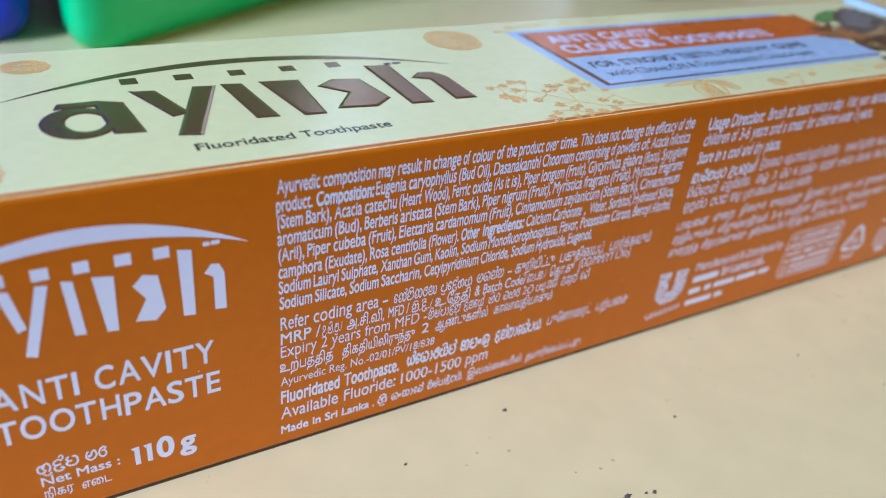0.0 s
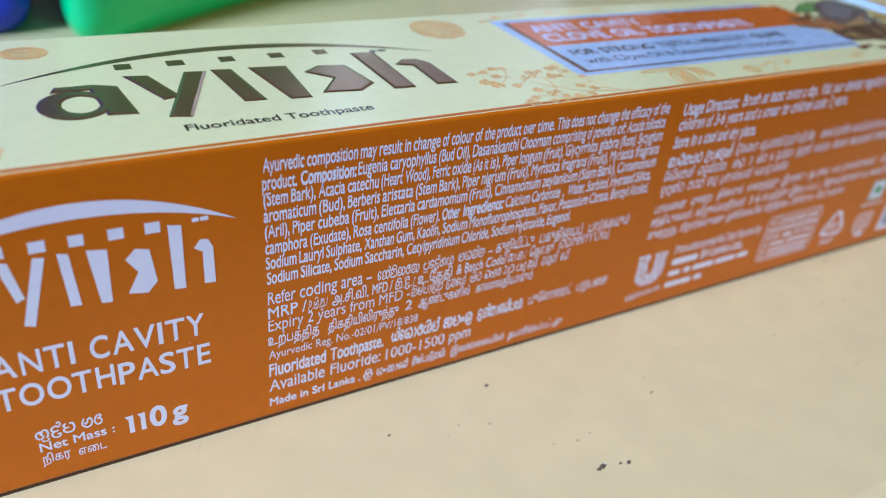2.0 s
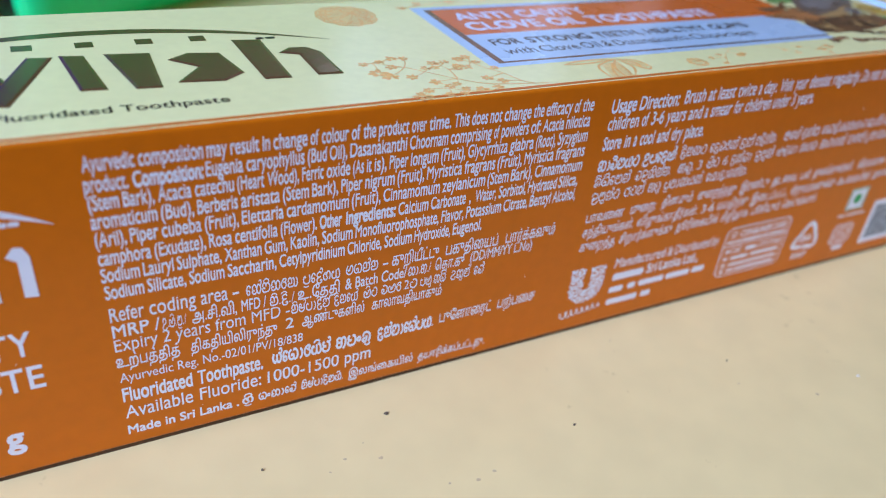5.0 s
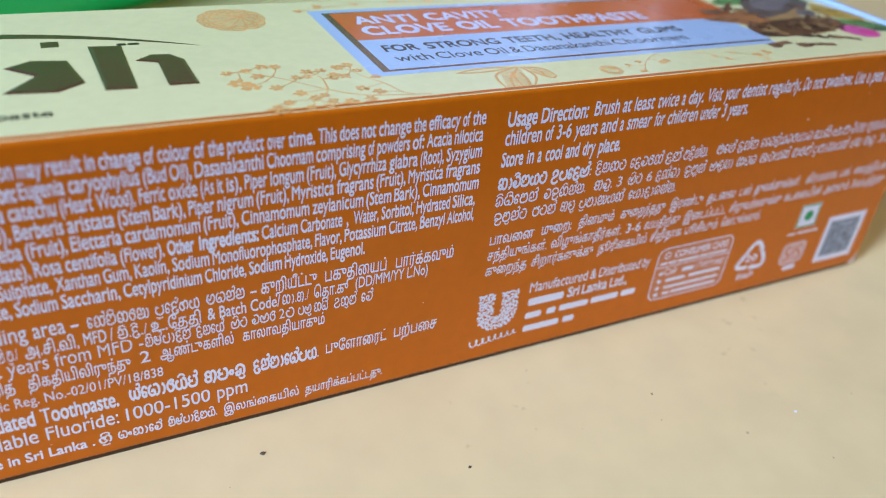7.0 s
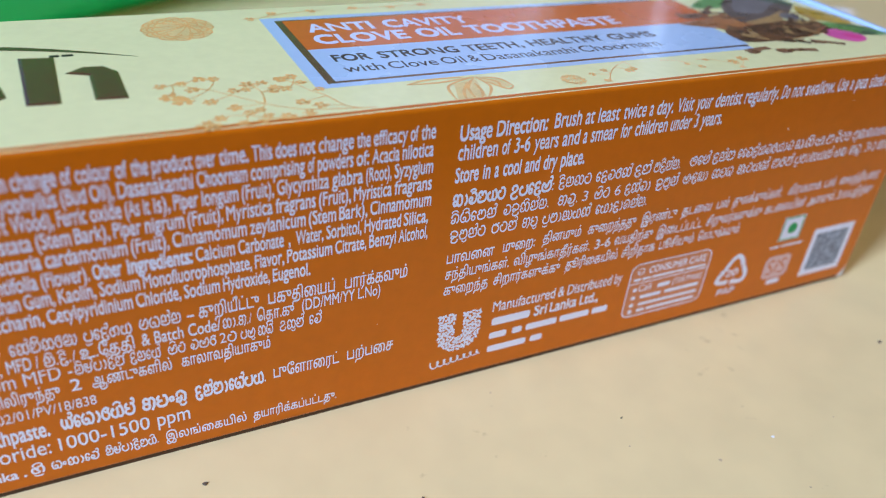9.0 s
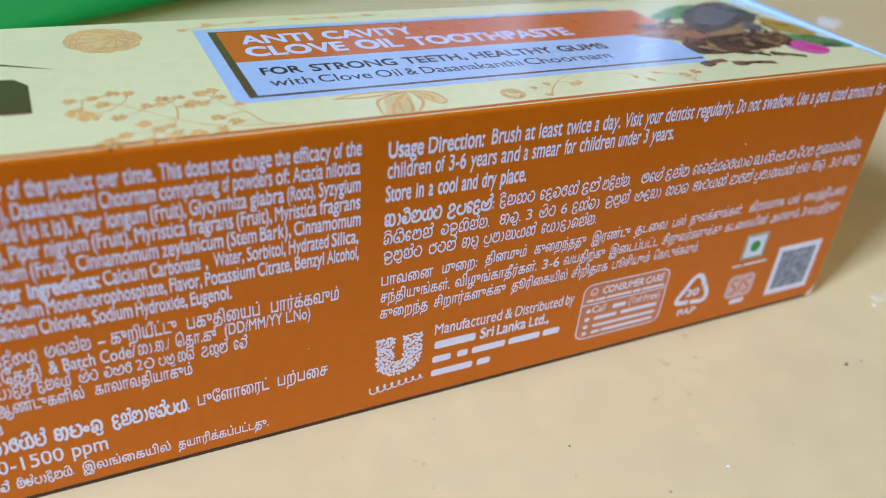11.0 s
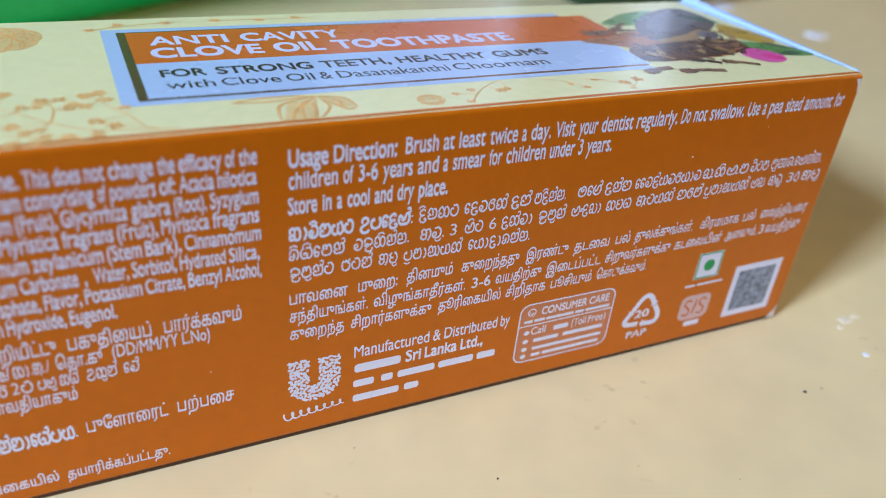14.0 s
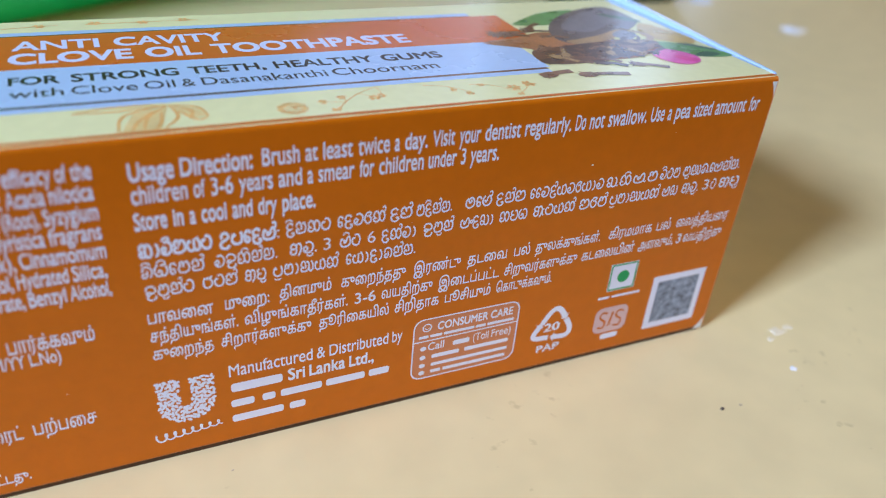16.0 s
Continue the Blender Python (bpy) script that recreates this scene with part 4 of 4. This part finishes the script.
for k, bm in enumerate(emblem_shapes(1.0, 1.0, -80.0, 10.0)):
    bmesh.ops.recalc_face_normals(bm, faces=bm.faces)
    for f in bm.faces:
        if f.normal.z < 0:
            f.normal_flip()
    print_shape("foil_stroke", embossed(bm, 0.09, 0.35), TOP, top, M_FOIL, 0.05 + 0.008 * k, "embossed bronze foil stroke")
for a, b in ((-70.7, -68.8), (-64.7, -62.6), (-58.3, -56.4), (-51.9, -50.0), (-45.8, -44.0)):
    bm = bmesh.new()
    rect(bm, a, 23.0, b, 24.8)
    print_shape("foil_block", bm, TOP, top, M_FOIL, 0.06)
bars(((-38.2, -37.2), (-37.0, -35.8)), 22.3, 0.7, top, TOP, M_BROWN)

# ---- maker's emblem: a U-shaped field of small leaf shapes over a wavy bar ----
rnd = random.Random(4)
bm = bmesh.new()
spots = []
for _ in range(6000):
    x, y = rnd.uniform(-0.25, 5.6), rnd.uniform(4.9, 10.8)
    in_u = (x < 1.9 or x > 3.2) if y > 7.7 else 0.8 < math.hypot((x - 2.65), (y - 7.7)) < 2.95
    if in_u and all(math.hypot(x - a, y - b) > 0.35 for a, b in spots):
        spots.append((x, y))
for x, y in spots:
    ellipse(bm, x, y, rnd.uniform(0.25, 0.36), rnd.uniform(0.15, 0.22), rnd.uniform(0, 180), 8)
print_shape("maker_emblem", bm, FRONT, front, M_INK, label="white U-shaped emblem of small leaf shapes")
bm = bmesh.new()
pts = []
for k in range(121):
    t = k / 120
    turn = 2 * math.pi * 7.5 * t
    pts.append((-0.9 + 7.1 * t - 0.30 * math.sin(turn), 2.95 + 0.65 * t + (0.55 - 0.2 * t) * math.cos(turn)))
stroke(bm, pts, 0.22, 0.16)
print_shape("emblem_wave", bm, FRONT, front, M_INK)

# ---- care box, recycling mark and other marks ----
bm = bmesh.new()


def outline(bm, x0, y0, x1, y1, r, w):
    pts = []
    for cx, cy, a in ((x1 - r, y0 + r, -90), (x1 - r, y1 - r, 0), (x0 + r, y1 - r, 90), (x0 + r, y0 + r, 180)):
        pts += arc(cx, cy, r, r, a, a + 90, 5)
    stroke(bm, pts + pts[:1], w)


outline(bm, 29.2, 2.9, 43.6, 12.1, 1.3, 0.2)
stroke(bm, [(29.3, 8.75), (43.5, 8.85)], 0.18)
field = bmesh.new()
rect(field, 29.35, 3.05, 43.45, 11.95)
print_shape("care_field", field, FRONT, front, M_PINKINK, 0.03, "pale salmon field of the care box")
print_shape("care_frame", bm, FRONT, front, M_INK)
fl("CONSUMER CARE", 32.3, 42.7, 10.2, 1.15, 0.03)
bm = bmesh.new()
stroke(bm, arc(30.9, 10.8, 0.55, 0.55, 0, 360, 14), 0.16)
stroke(bm, arc(30.9, 10.8, 0.25, 0.25, 180, 360, 6), 0.12)
print_shape("care_icon", bm, FRONT, front, M_INK)
bars(((29.9, 31.2), (31.4, 33.0), (33.2, 37.4), (37.6, 39.0), (39.2, 43.0)), 9.2, 0.42)
fl("Call", 31.2, 33.4, 7.2, 1.15, 0.014)
bars(((34.6, 36.9),), 7.2, 0.75)
words("(Toll Free)", (37.4, 40.0, 42.8), 7.15, 1.15, 0.01, gap=0.4)
bars(((31.8, 35.6), (36.3, 42.6)), 5.85, 0.6)
bars(((31.8, 42.6),), 4.6, 0.5)
bars(((31.8, 33.2), (33.5, 42.4)), 3.5, 0.5)
for z in (7.6, 6.2, 4.9, 3.75):
    bm = bmesh.new()
    ellipse(bm, 30.6, z, 0.42, 0.36, n=10)
    print_shape("care_icon", bm, FRONT, front, M_INK)

bm = bmesh.new()
for bend in (((47.5, 7.3), (48.6, 9.0), (49.5, 9.5), (50.3, 9.0), (50.9, 8.0)), ((51.2, 7.5), (52.0, 6.0), (51.9, 5.0), (51.2, 4.65), (49.7, 4.8)), ((48.8, 4.9), (47.0, 5.05), (46.45, 5.5), (46.7, 6.2), (47.2, 6.9))):
    stroke(bm, curve_pts(bend, 5), 0.8)
    (ax, ay), (bx, by) = bend[-2:]
    d = math.hypot(bx - ax, by - ay)
    dx, dy = (bx - ax) / d, (by - ay) / d
    poly(bm, ((bx - dy * 0.75, by + dx * 0.75), (bx + dy * 0.75, by - dx * 0.75), (bx + dx * 0.6, by + dy * 0.6)))
print_shape("recycling_mark", bm, FRONT, front, M_INK)
fl("20", 47.9, 50.4, 5.95, 1.25, 0.03)
fl("PAP", 47.3, 50.8, 2.6, 1.1, 0.03)
bm = bmesh.new()
rect(bm, 56.9, 10.5, 61.3, 14.8)
print_shape("diet_mark_field", bm, FRONT, front, M_INK)
bm = bmesh.new()
outline(bm, 57.1, 10.7, 61.1, 14.6, 0.1, 0.22)
ellipse(bm, 59.15, 12.65, 0.95, 0.95)
print_shape("diet_mark", bm, FRONT, front, M_GREENINK, 0.07, "green dot and border on a white square")
bars(((55.8, 57.6), (58.0, 62.6)), 9.35, 0.38)
bm = bmesh.new()
round_rect(bm, 56.0, 3.5, 61.4, 7.75, 1.1)
print_shape("quality_mark", bm, FRONT, front, M_PALEINK, label="pale rounded quality mark with slanted strokes")
bm = bmesh.new()
for x in (57.3, 59.9):
    stroke(bm, curve_pts(((x + 0.75, 6.7), (x - 0.1, 6.9), (x - 0.4, 6.1), (x + 0.5, 5.3), (x + 0.3, 4.4), (x - 0.6, 4.5)), 5), 0.3)
stroke(bm, [(58.5, 4.5), (58.9, 6.9)], 0.32)
print_shape("quality_stroke", bm, FRONT, front, M_ORANGE, 0.07)
bars(((57.6, 60.4),), 2.3, 0.9)
bm = bmesh.new()
rect(bm, 64.7, 2.35, 73.8, 11.3)
print_shape("blank_code_field", bm, FRONT, front, M_INK, label="white printed square")
bm = bmesh.new()
rect(bm, 65.7, 3.35, 72.8, 10.3)
print_shape("code_patch", bm, FRONT, front, M_GREY, 0.07, "mottled grey printed square")

# the orange print runs a little over the front fold
bm = bmesh.new()
rect(bm, -110.0, 0.4, 76.3, 1.0)
print_shape("print_overlap", bm, TOP, top, M_ORANGE, 0.03, "thin orange strip of print past the fold")

# ---- floral line art of the top panel ----
rnd = random.Random(9)


def twig(pts, buds, w=0.22):
    bm = bmesh.new()
    stroke(bm, curve_pts(pts), w, w * 0.4)
    for x, y, r in buds:
        near = min(pts, key=lambda q: math.hypot(q[0] - x, q[1] - y))
        stroke(bm, curve_pts((near, ((near[0] + x) / 2 + 0.2, (near[1] + y) / 2), (x, y)), 4), w * 0.6, w * 0.4)
    print_shape("floral_twig", bm, TOP, top, M_FLORAL, 0.035)
    bm = bmesh.new()
    for x, y, r in buds:
        for k in range(6):
            a = k * 60 + rnd.uniform(-15, 15)
            ellipse(bm, x + 0.55 * r * math.cos(radians(a)), y + 0.55 * r * math.sin(radians(a)), r * rnd.uniform(0.3, 0.5), r * rnd.uniform(0.2, 0.32), a, 8)
    print_shape("floral_bud", bm, TOP, top, M_FLORAL, 0.045)


def bloom(cx, cy, rx, ry, mat=M_FLORAL):
    bm = bmesh.new()
    ellipse(bm, cx, cy, rx, ry, n=26, wobble=0.06)
    if rx > 2.0:
        print_shape("floral_bloom", bm, TOP, top, M_FLORAL2, 0.03)
    else:
        bm.free()
    bm = bmesh.new()
    for ring in range(3):
        f = 1 - ring * 0.19
        n = 12 - ring
        for k in range(n):
            a = 360 * k / n + ring * 17
            px, py = cx + rx * f * 0.8 * math.cos(radians(a)), cy + ry * f * 0.8 * math.sin(radians(a))
            stroke(bm, arc(px, py, rx * 0.2, ry * 0.2, a - 110, a + 110, 7), 0.05 + 0.01 * rx, 0.05 + 0.01 * rx, 0.08 + 0.035 * rx)
    hx, hy = cx + 0.3 * rx, cy + 0.25 * ry
    for k in range(13):
        a = 360 * k / 13 + rnd.uniform(-9, 9)
        ex, ey = cx + rx * 0.92 * math.cos(radians(a)), cy + ry * 0.92 * math.sin(radians(a))
        bend = rnd.uniform(-0.16, 0.16) * rx
        stroke(bm, curve_pts(((hx, hy), ((hx + ex) / 2 + bend, (hy + ey) / 2 + bend), (ex, ey)), 5), 0.05 * rx, 0.012 * rx)
    print_shape("floral_petal", bm, TOP, top, mat, 0.045)


bloom(-23.8, 29.5, 4.2, 4.4)
bloom(-79.6, 30.8, 2.6, 2.2)
bloom(-86.5, 5.0, 2.6, 3.0)
twig(((-9.2, 1.4), (-14.2, 2.2), (-17.0, 3.0), (-19.7, 5.1), (-22.4, 7.9), (-24.2, 9.7), (-27.4, 11.8)), ((-28.6, 11.6, 0.8), (-26.4, 12.0, 0.7), (-24.6, 12.7, 0.9), (-23.1, 12.5, 0.8), (-25.7, 10.1, 0.9), (-24.6, 6.6, 0.9), (-28.0, 8.6, 1.3), (-27.0, 7.3, 1.2), (-21.8, 8.9, 0.8), (-22.6, 4.7, 0.9), (-20.4, 3.6, 0.7)))
twig(((-19.5, 5.2), (-19.2, 7.9), (-19.6, 9.4)), ((-20.2, 10.3, 0.9), (-18.7, 10.4, 0.8), (-17.6, 8.9, 0.8), (-20.6, 8.9, 0.7), (-17.9, 8.0, 0.7)))
twig(((-11.0, 1.8), (-12.1, 2.7), (-13.1, 5.5), (-14.2, 7.1), (-15.4, 9.6)), ((-16.4, 10.9, 0.9), (-15.2, 11.4, 0.9), (-14.6, 9.6, 0.7), (-16.6, 8.3, 0.9), (-13.3, 7.4, 0.7), (-15.9, 4.5, 0.9), (-14.4, 3.3, 0.9)))
twig(((-17.4, 0.8), (-20.0, 1.4), (-22.0, 2.6), (-24.6, 3.0)), ((-25.9, 1.1, 1.3), (-24.5, 2.5, 0.8), (-21.5, 3.2, 0.8), (-20.0, 2.1, 0.7), (-18.2, 1.5, 0.9), (-16.0, 1.7, 0.8), (-22.6, 0.9, 0.8), (-20.8, 0.9, 0.7)))
# a large open flower at the label's edge and small sprays beside it
bm = bmesh.new()
for k, (a, b, c) in enumerate((((-0.2, 0.9), (0.6, 4.8), (4.4, 6.6)), ((2.0, 0.9), (2.6, 4.0), (4.6, 6.6)), ((3.5, 0.9), (5.2, 3.6), (4.8, 6.6)), ((4.8, 6.6), (7.2, 5.6), (7.9, 3.2)), ((7.9, 3.2), (6.8, 2.6), (5.4, 5.0)), ((-3.8, 6.2), (0.0, 6.0), (4.4, 6.7)), ((-3.8, 6.2), (-0.8, 7.0), (3.6, 6.9)), ((0.9, 0.9), (1.6, 3.0), (3.2, 5.4)), ((6.2, 3.0), (6.6, 4.8), (5.2, 6.2)), ((2.8, 0.9), (3.6, 2.6), (3.9, 5.0)))):
    stroke(bm, curve_pts((a, b, c)), 0.12, 0.16, 0.34)
print_shape("floral_flower", bm, TOP, top, M_FLORAL, 0.045)
bm = bmesh.new()
poly(bm, ((0.0, 1.0), (3.4, 1.0), (4.6, 6.2), (1.4, 5.2)))
poly(bm, ((5.0, 6.2), (6.4, 3.0), (7.8, 3.4), (7.0, 5.4)))
print_shape("floral_wash", bm, TOP, top, M_FLORAL2, 0.03)
twig(((20.0, 1.6), (21.4, 3.6), (23.4, 5.6), (25.8, 7.0)), ((19.2, 4.2, 0.6), (21.4, 5.0, 0.6), (24.7, 4.2, 0.8), (25.6, 4.6, 0.6), (20.0, 2.0, 0.6)), 0.18)
bloom(15.9, 3.2, 1.5, 1.5)
twig(((31.0, 6.4), (33.4, 5.6), (35.4, 3.6)), ((35.2, 3.2, 0.6), (33.8, 4.4, 0.5)), 0.14)
twig(((36.2, 5.6), (38.4, 5.0), (41.0, 2.2)), ((37.4, 5.2, 0.5), (40.8, 3.8, 0.9), (40.7, 1.8, 0.5), (43.0, 4.4, 0.9)), 0.14)
twig(((-12.4, 32.2), (-9.0, 33.2), (-4.0, 33.8)), ((-11.4, 33.4, 0.8), (-6.0, 33.6, 0.8), (-14.6, 31.6, 0.8)))
twig(((-1.0, 33.6), (6.0, 33.8), (12.0, 33.6)), ((0.0, 34.0, 0.8), (5.4, 33.6, 0.8), (10.2, 34.0, 0.8)))


# ---- spice picture printed at the label's end ----
def blob(name, cx, cy, rx, ry, turn, mat, lift, wobble=0.10, n=24):
    bm = bmesh.new()
    ellipse(bm, cx, cy, rx, ry, turn, n, wobble)
    print_shape(name, bm, TOP, top, mat, lift)


def patch(name, pts, mat, lift):
    """A printed shape with a smooth closed outline."""
    pts = list(pts)
    ring = curve_pts([pts[-1]] + pts + pts[:2], 6)
    bm = bmesh.new()
    poly(bm, ring[6:-6][:-1])
    print_shape(name, bm, TOP, top, mat, lift)


random.seed(21)
patch("picture_ground", ((44.4, 18.6), (50.0, 20.0), (55.0, 21.5), (60.0, 17.5), (68.6, 15.6), (68.0, 12.4), (61.6, 9.8), (55.9, 10.0), (49.0, 10.4), (50.0, 14.8)), M_PICORANGE, 0.085)
patch("picture_leaf", ((52.4, 25.3), (56.0, 28.2), (59.7, 30.1), (65.0, 30.7), (61.0, 27.0), (57.5, 24.5)), M_PICLEAF, 0.09)
patch("picture_leaf", ((67.4, 15.2), (70.6, 14.4), (74.6, 11.4), (76.0, 8.2), (73.0, 8.0), (70.2, 9.2), (68.4, 12.0)), M_PICLEAF, 0.09)
patch("picture_leaf_shade", ((71.2, 13.8), (73.2, 13.4), (75.4, 10.6), (74.2, 10.9)), M_PICDKLEAF, 0.094)
patch("picture_leaf_shade", ((70.4, 9.0), (73.0, 10.2), (74.6, 9.0), (72.6, 8.3)), M_PICDKLEAF, 0.094)
patch("picture_leaf_shade", ((67.8, 28.2), (71.4, 26.6), (72.6, 23.6), (70.4, 24.6)), M_PICDKLEAF, 0.104)
patch("picture_spice", ((71.8, 23.0), (74.2, 19.4), (75.2, 15.2), (73.2, 13.4), (70.0, 15.6), (68.6, 18.4)), M_PICYEL, 0.092)
patch("picture_bowl", ((55.2, 18.4), (56.6, 23.0), (60.6, 27.6), (66.6, 31.0), (71.2, 31.4), (72.4, 27.6), (71.6, 23.4), (66.4, 19.4), (61.0, 16.2), (57.0, 16.0)), M_PICCLAY, 0.095)
patch("picture_bowl_shade", ((58.4, 22.2), (61.8, 26.8), (67.2, 30.0), (71.0, 30.2), (71.4, 26.6), (66.6, 23.4), (62.0, 20.6)), M_PICSLATE, 0.10)
patch("picture_bowl_lip", ((56.0, 17.4), (58.6, 18.0), (62.6, 19.2), (66.4, 21.0), (66.2, 19.2), (61.6, 16.6), (57.4, 15.8)), M_PICYEL2, 0.103)
patch("picture_heap", ((49.4, 14.6), (54.0, 15.6), (60.0, 16.4), (66.0, 16.6), (68.8, 14.6), (64.2, 11.6), (60.2, 10.4), (55.6, 9.4), (50.4, 9.4), (48.4, 11.0)), M_PICBROWN, 0.107)
patch("picture_seed", ((64.2, 18.8), (66.6, 20.4), (68.0, 18.8), (66.0, 16.6), (64.6, 16.8)), M_PICSLATE, 0.11)
bm = bmesh.new()
stroke(bm, curve_pts(((67.0, 21.2), (69.3, 18.2), (68.2, 15.8), (65.0, 14.0), (62.6, 14.4))), 0.4, 0.5, 1.0)
print_shape("picture_spice_curl", bm, TOP, top, M_PICYEL2, 0.13)
bm = bmesh.new()
stroke(bm, curve_pts(((67.6, 18.4), (67.2, 16.8), (65.4, 15.6))), 0.3, 0.2, 0.5)
print_shape("picture_spice_curl", bm, TOP, top, M_PICDARK, 0.135)
patch("picture_petal", ((64.6, 10.2), (66.8, 12.4), (69.2, 11.0), (70.4, 8.6), (69.4, 6.7), (66.8, 6.2), (65.0, 7.8)), M_PICPINK, 0.16)
blob("picture_petal", 68.4, 8.2, 1.6, 0.9, -40, material("rose_petal_print", (0.72, 0.04, 0.25), 0.28, vary=0.2, scale=300), 0.17, 0.08)


def clove(x, y, length, turn, lift, mat=M_PICBROWN, w=1.0):
    c, s = math.cos(radians(turn)), math.sin(radians(turn))
    bm = bmesh.new()
    stroke(bm, curve_pts([(x + c * a - s * b, y + s * a + c * b) for a, b in ((0, 0), (length * 0.4, 0.25), (length, 0.05))]), 0.55 * w, 0.8 * w)
    ellipse(bm, x, y, 0.85 * w, 0.6 * w, turn, 12, 0.15)
    for d in (50, -50, 20, -20):
        stroke(bm, [(x, y), (x - 1.3 * math.cos(radians(turn + d)), y - 1.3 * math.sin(radians(turn + d)))], 0.5, 0.15)
    print_shape("picture_clove", bm, TOP, top, mat, lift)


clove(46.9, 6.4, 3.5, 10, 0.12, M_PICCLOVE, 1.5)
clove(51.8, 5.6, 5.4, -9, 0.12, M_PICCLOVE, 1.4)
clove(60.4, 7.6, 3.9, -28, 0.118, M_PICCLOVE, 1.3)
clove(56.0, 9.0, 3.2, -32, 0.119, M_PICDARK, 1.3)
clove(49.6, 10.6, 2.6, 4, 0.1195, M_PICDARK, 1.6)
for k in range(60):
    x = 49.6 + 17.0 * rnd.random()
    y = 9.8 + 5.2 * rnd.random() + 0.06 * (x - 52)
    clove(x, y, rnd.uniform(1.6, 3.0), rnd.uniform(-70, 70), 0.137 + k * 0.0006, (M_PICBROWN, M_PICDARK, M_PICDARK, M_PICCLOVE, M_PICYEL2, M_PICDARK)[k % 6])
for k in range(9):
    clove(47.6 + 7.5 * rnd.random(), 19.6 + 4.2 * rnd.random(), rnd.uniform(2, 3.2), rnd.uniform(-40, 40), 0.10 + k * 0.001, (M_PICBROWN, M_PICCLOVE)[k % 2])

# worn white corner at the foot of the carton
bm = bmesh.new()
poly(bm, ((74.6, 0.1), (76.2, 0.1), (76.2, 2.4), (75.7, 1.2)))
print_shape("worn_corner", bm, FRONT, front, M_CARD, 0.06, "worn white corner of the card")
bm = bmesh.new()
poly(bm, ((75.4, 38.4), (76.3, 38.4), (76.3, 36.2), (75.9, 37.6)))
print_shape("worn_corner", bm, FRONT, front, M_CARD, 0.06, "worn white corner of the card")

# white card edge along the end fold
bm = bmesh.new()
poly(bm, ((75.9, 3.0), (76.3, 3.0), (76.3, 35.5), (74.0, 35.5)))
print_shape("fold_edge", bm, TOP, top, M_LABEL, 0.06, "bare white card along the fold")
# the end flap's bare edge stands a little above the top panel
bm = bmesh.new()
low = [bm.verts.new(p) for p in ((75.5, 36.0, 38.9), (76.9, 36.0, 38.9), (76.9, 1.0, 38.9), (76.5, 1.0, 38.9))]
high = [bm.verts.new(p) for p in ((75.7, 35.8, 39.75), (76.85, 35.8, 39.85), (76.85, 1.2, 39.1), (76.6, 1.2, 39.08))]
bm.faces.new(high)
for k in range(4):
    bm.faces.new((low[k], low[(k + 1) % 4], high[(k + 1) % 4], high[k]))
bmesh.ops.recalc_face_normals(bm, faces=bm.faces)
bmesh.ops.scale(bm, vec=(MM, MM, MM), verts=bm.verts)
part("flap_edge", bm, M_LABEL, box, "bare white card edge of the tucked flap")

# dust on the side panel
for x, y, r in ((50.6, 30.1, 0.16), (33.0, 34.2, 0.08), (-8.6, 12.0, 0.07), (10.4, 13.6, 0.08), (-69.6, 15.2, 0.08), (62.0, 33.0, 0.07), (-52.0, 3.6, 0.06), (28.0, 26.0, 0.06)):
    bm = bmesh.new()
    ellipse(bm, x, y, r, r * 0.7, 20, 8, 0.3)
    print_shape("dust_mark", bm, FRONT, front, M_CARD, 0.07)
